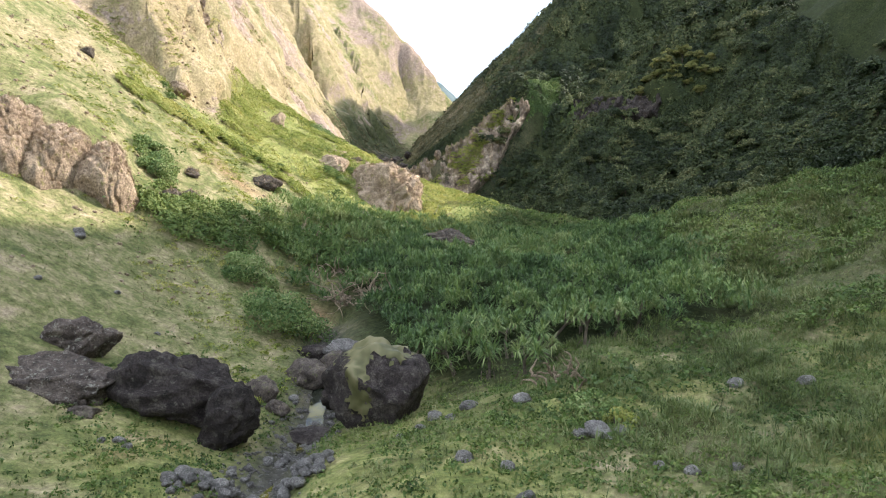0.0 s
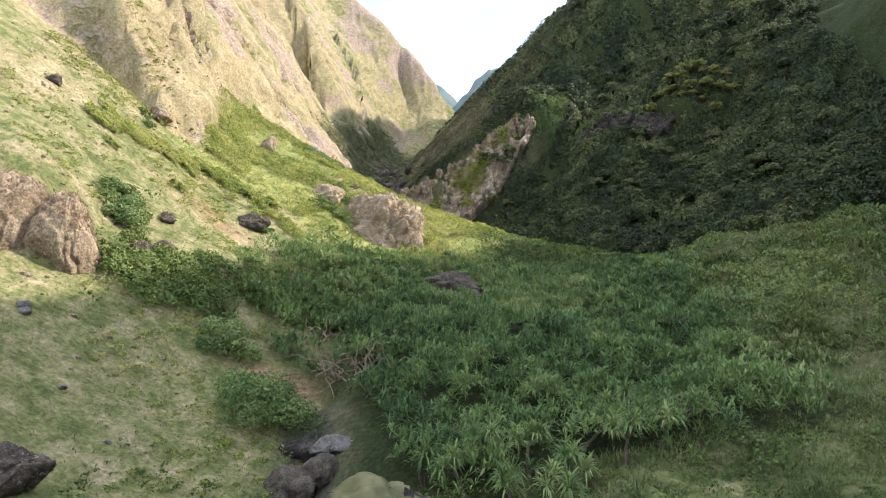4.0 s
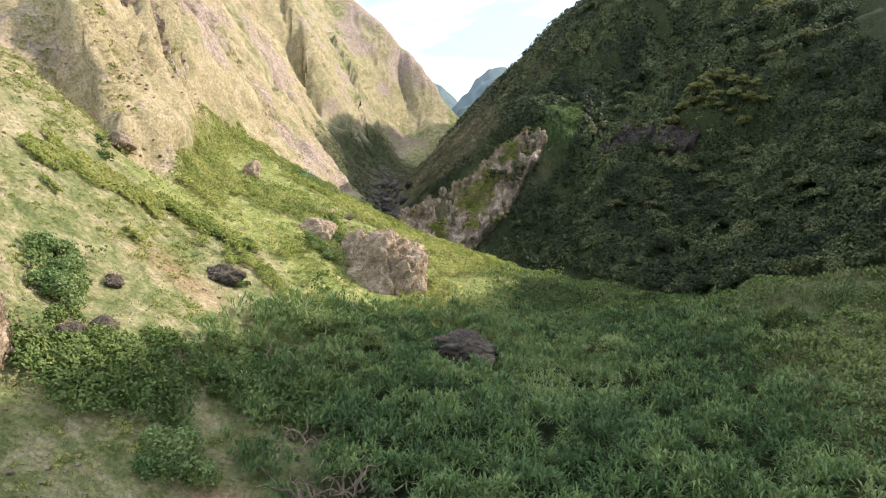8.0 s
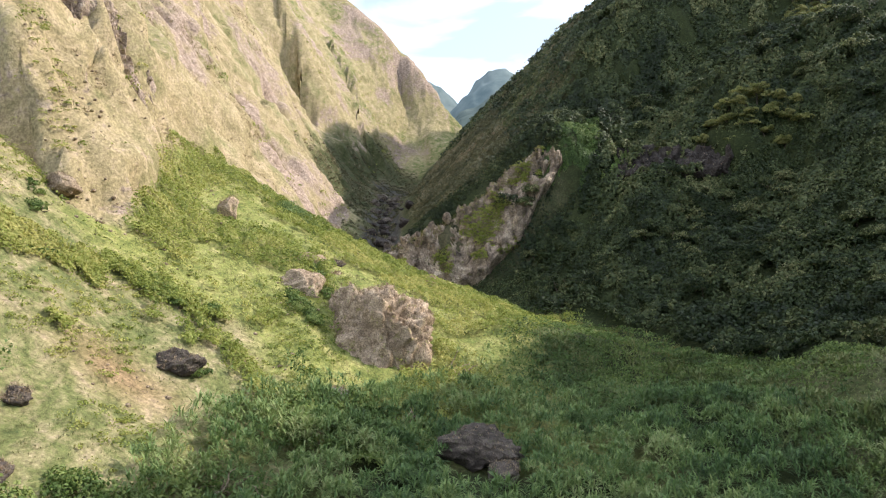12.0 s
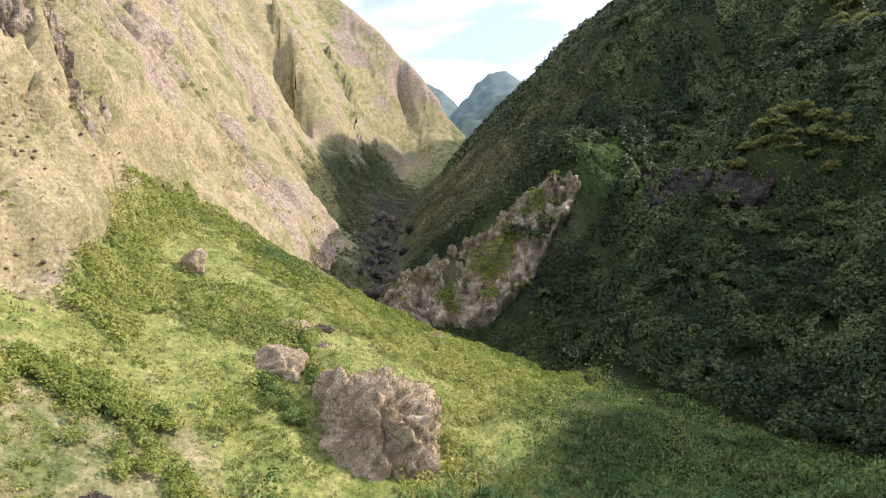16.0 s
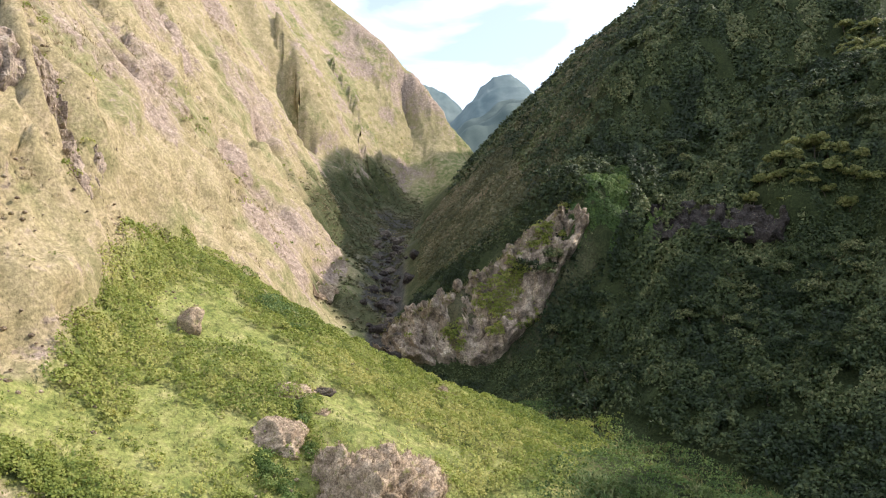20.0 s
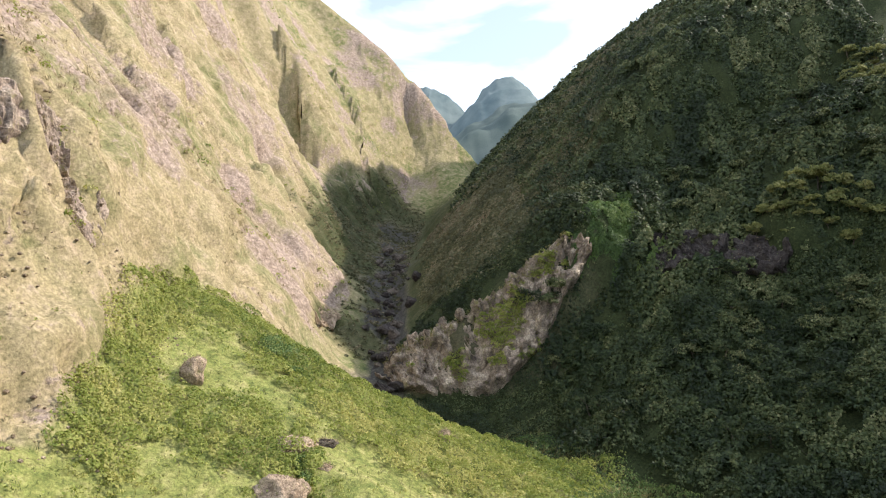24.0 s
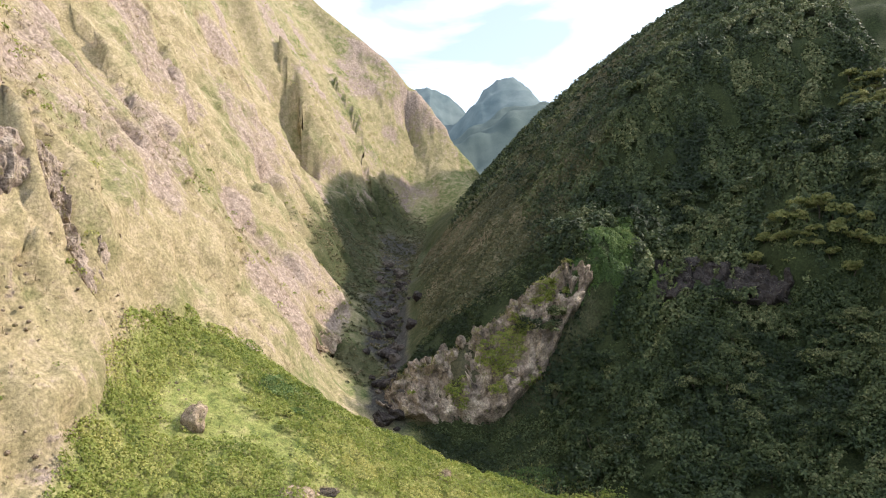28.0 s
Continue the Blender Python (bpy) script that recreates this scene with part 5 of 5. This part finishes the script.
def screw_pine(x, y, h, seed):
    g = np.random.default_rng(seed)
    ob = thing("screw_pine", (x, y, float(ground_height(x, y))), "screw pine with pale trunk and drooping green leaf tufts", "tree", "screw pines at the meadow's edge")
    w = wander((0, 0, -0.2), (g.normal() * 0.25, g.normal() * 0.25, 1), h, g, 5, 0.15)
    v, t = tube(w, tapered(0.16, len(w), 0.6), 8)
    part("trunk", tri_mesh("trunk", v, t, M_TRUNK, smooth_faces=True), ob, "pale ringed trunk")
    for _ in range(3):
        s = wander((g.normal() * 0.45, g.normal() * 0.45, -0.2), tuple(Vector(w[1]) * 1.0), 0.9, g, 3, 0.1)
        v, t = tube(s, tapered(0.05, len(s), 0.9), 5)
        part("prop_root", tri_mesh("prop_root", v, t, M_TRUNK, smooth_faces=True), ob)
    for _ in range(4):
        b0 = w[-2]
        s = wander(b0, (g.normal(), g.normal(), 0.9), h * 0.5, g, 3, 0.2)
        v, t = tube(s, tapered(0.09, len(s), 0.7), 6)
        limb = part("limb", tri_mesh("limb", v, t, M_TRUNK, smooth_faces=True), ob)
        v, t, tn = blade_tufts([s[-1]], [1.15], 60, 0.05, seed * 7 + _, 1.7, 0.5, 0.02)
        part("leaf_tuft", tri_mesh("leaf_tuft", v, t, M_PAND, tn), limb, "long narrow drooping green leaves")


for k, (x, y, h) in enumerate(((8.1, 25.6, 2.4), (5.4, 27.0, 2.2), (2.6, 29.5, 2.6), (10.8, 27.8, 2.4), (13.6, 29.5, 2.6), (4.0, 31.5, 2.8), (7.2, 30.8, 2.8), (16.5, 32.0, 2.6), (-0.5, 32.5, 2.4), (19.5, 34.5, 2.6), (11.5, 33.5, 3.0), (14.8, 36.5, 3.0))):
    screw_pine(x, y, h, 70 + k)


def forest_tree(seed, material, label, group, wide=2.4, high=2.6):
    g = np.random.default_rng(seed)
    ob = thing("tree", (0, 0, 0), label, "tree", group)
    w = wander((0, 0, -0.8), (0.1, 0, 1), high, g, 5, 0.12)
    v, t = tube(w, tapered(0.2, len(w), 0.5), 8)
    part("trunk", tri_mesh("trunk", v, t, M_BARK, smooth_faces=True), ob)
    for k in range(4):
        s = wander(w[-1 - k % 2], (g.normal(), g.normal(), 0.7), 0.8 * wide, g, 4, 0.25)
        v, t = tube(s, tapered(0.08, len(s), 0.3), 6)
        part("limb", tri_mesh("limb", v, t, M_BARK, smooth_faces=True), ob)
    # two to four leaning domes make an uneven crown
    n = 3
    c = np.array([[0.0, 0, high - 1.4]] * n) + g.normal(size=(n, 3)) * (0.45 * wide, 0.45 * wide, 0.35)
    v, t, tn = lobed_crowns(c, wide * g.uniform(0.6, 0.95, n), 9, 52, 0.46, seed, 0.7, 0.42)
    part("crown", tri_mesh("crown", v, t, material, tn), ob)
    return ob


def plant_trees(kinds, spots, seed):
    """Sets copies of the tree kinds at places of the plan."""
    g = np.random.default_rng(seed)
    for k, (x, y, z) in enumerate(spots):
        r = g.uniform(0.75, 1.25)
        m4 = Matrix.LocRotScale((x, y, z - 0.3), Euler((g.normal() * 0.08, g.normal() * 0.08, g.uniform(0, 6.28))), (r, r, r * g.uniform(0.85, 1.1)))
        if k < len(kinds):
            kinds[k].matrix_world = m4
        else:
            copy_thing(kinds[int(g.integers(len(kinds)))], m4)


# ---- ground cover ----
def bowl(x, y):
    """Where the dense screw pine thicket grows."""
    e = 3.0 * fractal(x, y, 12, 101, 3)
    a = smooth(26, 31, y + 0.25 * np.maximum(x - 8, 0) * -1 + e) * (1 - smooth(26, 36, x - 0.10 * (y - 30) + e))
    a = a * (1 - smooth(100, 114, y - 0.5 * np.maximum(8 - x, 0) + e))
    left_edge = smooth(-1, 1, x - np.interp(y, [25, 45, 58, 70, 88, 97, 106, 114, 130, 150], [1, -6, -18, -24, -20, -11, 0, 3, 9, 18]) + 0.5 * e)
    bare = np.maximum(np.maximum(np.maximum(bump(x, y, -12.6, 60.2, 2.8, 3.0), bump(x, y, 3.2, 85.0, 5.5, 5.5)), bump(x, y, -8.6, 51.6, 4.4, 3.4)), np.maximum(bump(x, y, -16.5, 52.5, 3.0, 2.0), bump(x, y, -13.6, 50, 2.0, 3.0)))
    return a * (1 - smooth(0.3, 0.6, bare)) * left_edge * smooth(2, 4, np.abs(x - STREAM(y)) + 20 * (y > 47))


c, out, tone, h = cover_points(62000, -30, 60, 24, 130, 201, bowl, 3.1, 2.9)
stuff("screw_pine_thicket", "dense thicket of screw pines with arching green leaves", "thicket", M_PAND, blade_tufts(c, 0.72 + 0.12 * h, 13, 0.07, 202, 1.6, 0.4, 0.03, tone))


def shrub_bank(x, y):
    """Dense shrubs along the foot of the sunny slope."""
    e = 0.5 * fractal(x, y, 6, 105, 3)
    return (1 - smooth(0.3, 0.6, bump(x, y, -18, 70.6, 3.2, 1.4))) * smooth(0.25, 0.5, np.maximum(np.maximum(bump(x, y, -27.5, 58.5, 7.5, 4.5, 10), bump(x, y, -18, 68, 7.5, 5.5, 25)), np.maximum(bump(x, y, -11, 86, 9, 7), bump(x, y, -37.5, 65.5, 3.5, 3.5))) + 0.5 * e)


stuff("shrub_thicket", "dense dark green shrubs at the slope's foot", "shrubs", M_SHRUB, leaf_cover(260000, -42, 4, 48, 98, 206, shrub_bank, 2.6, 2.6, 0.38))


def meadow_right(x, y):
    return (1 - bowl(x, y)) * smooth(6, 16, x - 0.02 * y) * (1 - smooth(-3, 3, y - forest_edge(x))) * (0.25 + 0.75 * smooth(8, 30, y + 0.6 * x))


def hill(x, y):
    """The green hill in front of the cliff."""
    return (smooth(84, 94, y + 0.25 * x + 3 * fractal(x, y, 12, 61, 3)) * smooth(-0.3, 0.6, x - knoll_edge(y))
            * (1 - smooth(158, 166, y)) * (1 - smooth(4, 12, x - 0.45 * (y - 118))))


def hummock(x, y):
    return np.clip(0.62 + 0.75 * fractal(x, y, 3.4, 119, 3), 0.25, 1.6)


c = scatter(22000, 2, 56, -12, 46, 211, lambda x, y: meadow_right(x, y) * (0.35 + 0.65 * smooth(0.3, 0.8, hummock(x, y))))
d = scatter(46000, 4, 92, 46, 128, 213, lambda x, y: meadow_right(x, y) * (0.4 + 0.6 * smooth(0.3, 0.8, hummock(x, y))))
stuff("tall_grass", "wind-combed tall grass on the slope", "grass", M_GRASS,
      blade_tufts(c, 0.3 + 0.6 * hummock(c[:, 0], c[:, 1]), 12, 0.032, 212, 1.25, 0.45, 0.2),
      blade_tufts(d, 0.35 + 0.85 * hummock(d[:, 0], d[:, 1]), 6, 0.085, 214, 1.25, 0.4, 0.15))
stuff("saddle_shrubs", "olive shrubs over the saddle below the hill", "shrubs", M_SHRUB, leaf_cover(160000, -4, 58, 98, 172, 218, lambda x, y: (1 - bowl(x, y)) * (1 - hill(x, y)) * smooth(100, 108, y) * (1 - smooth(-2, 2, y - forest_edge(x))), 2.4, 1.6, 0.36))
stuff("slope_shrubs", "dark low shrubs scattered in the tall grass", "shrubs", M_SHRUB, leaf_cover(200000, 6, 90, 6, 126, 217, lambda x, y: meadow_right(x, y) * smooth(0.05, 0.3, fractal(x, y, 9, 117, 4) + 0.15 * smooth(50, 100, y)), 2.4, 1.7, 0.38))

c = scatter(13000, -24, 46, -14, 34, 221, lambda x, y: (0.35 + 0.65 * smooth(-0.2, 0.5, fractal(x, y, 6, 121, 3))) * smooth(1.6, 2.6, np.abs(x - STREAM(y))) * (1 - bowl(x, y)) * (0.6 + 0.4 * smooth(-8, 12, x)))
rr = np.random.default_rng(222).uniform(0.2, 0.6, len(c))[:, None] * (1.3, 1.3, 0.55)
stuff("ground_creeper", "low leafy creepers over the meadow", "creeper", M_SHRUB, leaf_cloud(c, rr, 15, 0.24, 223, 0.0))
c = scatter(5200, -8, 44, -12, 30, 227, lambda x, y: (1 - bowl(x, y)) * (0.25 + 0.75 * smooth(-0.2, 0.4, fractal(x, y, 4, 127, 3))) * smooth(2.0, 3.0, np.abs(x - STREAM(y))))
stuff("meadow_tufts", "green grass tufts in the stream meadow", "grass", M_GRASS, blade_tufts(c, np.full(len(c), 0.42), 8, 0.06, 228, 1.3, 0.35, 0.2))
c = scatter(13000, -62, -6, -5, 112, 231, lambda x, y: (1 - smooth(-14, -6, x - 0.0 * y)) * (0.3 + 0.7 * smooth(-0.4, 0.4, fractal(x, y, 5, 131, 3))))
stuff("short_grass", "short grazed grass on the open slope", "grass", M_TURF, blade_tufts(c, np.full(len(c), 0.3), 7, 0.07, 232, 1.3, 0.3, 0.3))
c = scatter(7000, -66, -12, 10, 118, 235, lambda x, y: smooth(0.08, 0.3, fractal(x, y, 9, 137, 4)) * (0.35 + 0.65 * smooth(60, 80, y)))
rr = np.random.default_rng(236).uniform(0.25, 0.9, len(c))[:, None] * (1.2, 1.2, 0.6)
def bands(x, y):
    return smooth(0.3, 0.6, np.maximum(bump(x, y, -43, 87.5, 9, 3.8, 52), np.maximum(bump(x, y, -32, 97, 8, 2.4, 10), bump(x, y, -25, 93, 8, 2.2, -30))) + 0.45 * fractal(x, y, 4, 139, 3))


stuff("bracken", "bands of bright green bracken across the grass slope", "ferns", M_HILL, leaf_cover(90000, -54, -34, 76, 98, 240, bands, 2.0, 1.4, 0.34, 0.5, 0.2), leaf_cover(60000, -40, -18, 86, 102, 248, bands, 2.0, 1.4, 0.34, 0.5, 0.2))
stuff("slope_ferns", "bright green ferns and herbs on the grass slope", "ferns", M_HILL, leaf_cloud(c, rr, 34, 0.26, 237, 0.0))


def hill_thick(x, y):
    """Where the hill's shrubs close: along its edge under the cliff and in drifts, thin round the standing rock."""
    rim = np.exp(-((x - knoll_edge(y) - 3.0) / 4.5) ** 2) * smooth(104, 110, y) + 0.7 * smooth(134, 146, y + 0.5 * (x + 30))
    return np.clip(0.12 + rim + 0.95 * smooth(-0.1, 0.3, fractal(x, y, 12, 141, 4)) - 0.6 * bump(x, y, -34, 126, 7, 9), 0, 1)


stuff("hill_shrubs", "sunlit yellow-green shrubs over the hill", "shrubs", M_HILL, leaf_cover(350000, -50, 28, 86, 158, 241, lambda x, y: hill(x, y) * smooth(0.2, 0.75, hill_thick(x, y) + 0.3 * fractal(x, y, 2.5, 143, 2)), 2.5, 1.9, 0.4, 0.5, 0.15))
c = scatter(9000, -52, 34, 84, 166, 245, lambda x, y: hill(x, y) * 0.6)
stuff("hill_grass", "pale green grass between the hill's shrubs", "grass", M_TURF, blade_tufts(c, np.full(len(c), 0.5), 9, 0.05, 246, 1.2, 0.35, 0.2))
c = scatter(7000, -20, 60, 110, 178, 247, lambda x, y: smooth(-26, -12, y - forest_edge(x)) * (1 - smooth(-1, 2, y - forest_edge(x))) * smooth(-20, -10, x) * (0.3 + 0.7 * smooth(-0.2, 0.4, fractal(x, y, 5, 149, 3))))
stuff("crest_reeds", "golden reeds along the hill's crest", "reeds", M_REED, blade_tufts(c, np.full(len(c), 1.1), 12, 0.035, 248, 0.9, 0.4, 0.15))


def nose(x, y):
    return smooth(0.25, 0.5, bump(x, y, 37, 200, 6, 6, 20) + 0.8 * bump(x, y, 32, 194, 6, 3.5, 40) + 0.45 * fractal(x, y, 5, 175, 3))


def forest(x, y):
    e = 2.0 * fractal(x, y, 20, 151, 3)
    a = smooth(-1, 3, y - forest_edge(x) + e) * smooth(16, 22, x)
    flank = smooth(0, 4, x - np.interp(y, [192, 201, 212, 240, 300, 420], [30, 6, -8, -13, -14, -6]) + e) * smooth(194, 200, y)
    low = smooth(156, 162, y) * smooth(-3, 2, x + e + 8 - 0.55 * (186 - y)) * (1 - smooth(187, 190, y - 0.35 * np.maximum(x - 2, 0)))
    return np.clip(np.maximum(np.maximum(a * (y < 200), flank), np.maximum(low, a * (x > 36))), 0, 1) * (1 - smooth(0.4, 0.6, np.maximum(bump(x, y, 53, 190.5, 7, 2.8, -18), bump(x, y, 64.5, 184.5, 4, 2.2, -40)) + 0.35 * fractal(x, y, 4, 157, 2)))


def dry_ridge(x, y):
    """The upper mountainside, where brown scrub replaces the trees."""
    n = fractal(x, y, 18, 155, 4)
    return smooth(-4, 4, np.interp(y, [196, 212, 233, 298, 345], [14, 26, 43, 78, 104]) - x + 7 * n) * smooth(200, 212, y)


def open_forest(x, y):
    return forest(x, y) * (1 - 0.75 * dry_ridge(x, y)) * smooth(16, 22, x) * (1 - smooth(0.2, 0.6, nose(x, y)))


def shelf(x, y):
    """The ledge high on the mountainside whose trees have sunlight painted into their leaves."""
    return np.clip(bump(x, y, 69.5, 187.5, 8, 4.5, -32) + bump(x, y, 79, 181.5, 7, 4, -32) + bump(x, y, 104, 210, 6, 12), 0, 1)


DARK = "broad-crowned dark green tree on the mountainside"
kinds = [forest_tree(500 + k, M_TREE, DARK, "trees on the mountainside", 2.0 + 0.3 * k, 2.3 + 0.2 * k) for k in range(4)]
spots = spread_out(3.3, 18, 104, 112, 216, 31, lambda x, y: open_forest(x, y) * (1 - shelf(x, y)) * 0.62)
order = np.argsort(-value_noise(spots[:, 0], spots[:, 1], 9, 33))[:230]
plant_trees(kinds, spots[order], 32)
# ledge trees take the leaf colour that has sunlight painted in
kinds = [forest_tree(520 + k, M_TREE_LIT, "flat-topped tree on a ledge of the mountain, yellow-green with painted sunlight", "paler trees on the ledge", 2.4, 3.6) for k in range(2)]
plant_trees(kinds, spread_out(2.8, 56, 112, 170, 226, 35, lambda x, y: smooth(0.35, 0.6, shelf(x, y))), 36)

rng = np.random.default_rng(252)
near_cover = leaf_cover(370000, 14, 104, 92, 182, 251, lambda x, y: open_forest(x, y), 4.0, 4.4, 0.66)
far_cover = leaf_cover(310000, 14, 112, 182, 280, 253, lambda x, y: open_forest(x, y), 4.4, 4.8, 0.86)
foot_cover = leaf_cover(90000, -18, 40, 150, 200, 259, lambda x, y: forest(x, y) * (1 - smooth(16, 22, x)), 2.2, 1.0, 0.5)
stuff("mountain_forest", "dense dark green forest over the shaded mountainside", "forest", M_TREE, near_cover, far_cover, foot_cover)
stuff("ridge_scrub", "brownish low scrub over the upper mountainside", "scrub", M_BRUSH, leaf_cover(230000, -18, 110, 194, 320, 260, lambda x, y: forest(x, y) * dry_ridge(x, y), 2.8, 1.9, 0.7))
c = scatter(3200, -10, 120, 290, 470, 255, lambda x, y: smooth(-4, 4, x - 0.05 * (y - 300)))
rr = rng.uniform(1.2, 3.0, len(c))[:, None] * np.array([1, 1, 0.7])
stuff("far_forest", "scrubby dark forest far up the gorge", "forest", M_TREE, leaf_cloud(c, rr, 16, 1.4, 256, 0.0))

c = scatter(5200, -60, -16, 198, 470, 257, lambda x, y: 1 - smooth(np.where(y < 245, 2, 18), np.where(y < 245, 10, 34), ground_height(x, y) - np.interp(y, [200, 240, 292, 375, 457], [38, 49, 60, 72, 88])))
rr = rng.uniform(0.6, 1.8, len(c))[:, None] * np.array([1, 1, 0.7])
stuff("gorge_scrub", "dark olive scrub on the shaded gorge walls", "scrub", M_BRUSH, leaf_cloud(c, rr * 0.6, 15, 0.6, 258, 0.0))

# cliff plants
c = scatter(11000, -110, -24, 104, 300, 261, lambda x, y: smooth(0.95, 1.2, steepness(x, y, 2.0)) * (0.25 + 0.75 * smooth(-0.3, 0.3, fractal(x, y, 16, 161, 4))))
stuff("cliff_tussocks", "dry tussock grass clinging to the cliff", "grass", M_DRY, blade_tufts(c, np.full(len(c), 0.75), 9, 0.07, 262, 1.4, 0.4, 0.2))
c = scatter(3000, -130, 0, 108, 600, 265, lambda x, y: smooth(0.9, 1.2, steepness(x, y, 2.0)) * smooth(0.15, 0.6, fractal(x, y, 26, 163, 4) + 0.5 * smooth(330, 460, y)) * (x < -22 - 0 * y))
rr = rng.uniform(0.5, 1.5, len(c))[:, None] * np.array([1, 1, 0.8]) * (1 + smooth(300, 500, c[:, 1])[:, None])
stuff("cliff_shrubs", "green shrubs in the gullies of the cliff", "shrubs", M_HILL, leaf_cloud(c, rr, 30, 0.5, 266, -0.1))
c = scatter(4200, -14, 44, 182, 210, 271, lambda x, y: (1 - nose(x, y)) * np.maximum(smooth(-0.4, 0.2, fractal(x, y, 7, 171, 3)) * smooth(193, 196, y + 0.05 * x), smooth(22, 27, x - 0.5 * (y - 189)) * 0.9))
rr = rng.uniform(0.5, 1.3, len(c))[:, None] * np.array([1, 1, 0.7])
stuff("spur_shrubs", "dark green shrubs around the rocky spur", "shrubs", M_TREE, leaf_cloud(c, rr, 24, 0.5, 272, -0.1))

stuff("nose_shrubs", "bright green shrubs on the nose beside the spur", "shrubs", M_SHRUB, leaf_cover(160000, 22, 48, 188, 212, 276, nose, 2.4, 1.8, 0.5))

# small stones on the open slopes and below the cliff
c = scatter(9000, -66, -14, 20, 150, 281, lambda x, y: smooth(0.1, 0.6, fractal(x, y, 10, 181, 4)) * 0.5 + 0.6 * bump(x, y, -50, 112, 10, 12))
bv, bf = rock_shape((1, 0.85, 0.7), 91, 1, 3, 0.1)
gr = 0.08 + 0.34 * rng.random(len(c)) ** 3
vs = bv[None] * gr[:, None, None] + c[:, None]
ts = bf[None] + (np.arange(len(c)) * len(bv))[:, None, None]
tagged(new("loose_stones", tri_mesh("loose_stones", vs.reshape(-1, 3), ts.reshape(-1, 3), M_TAN)), "small pale stones strewn over the grass slope", "stones", kind="stuff")
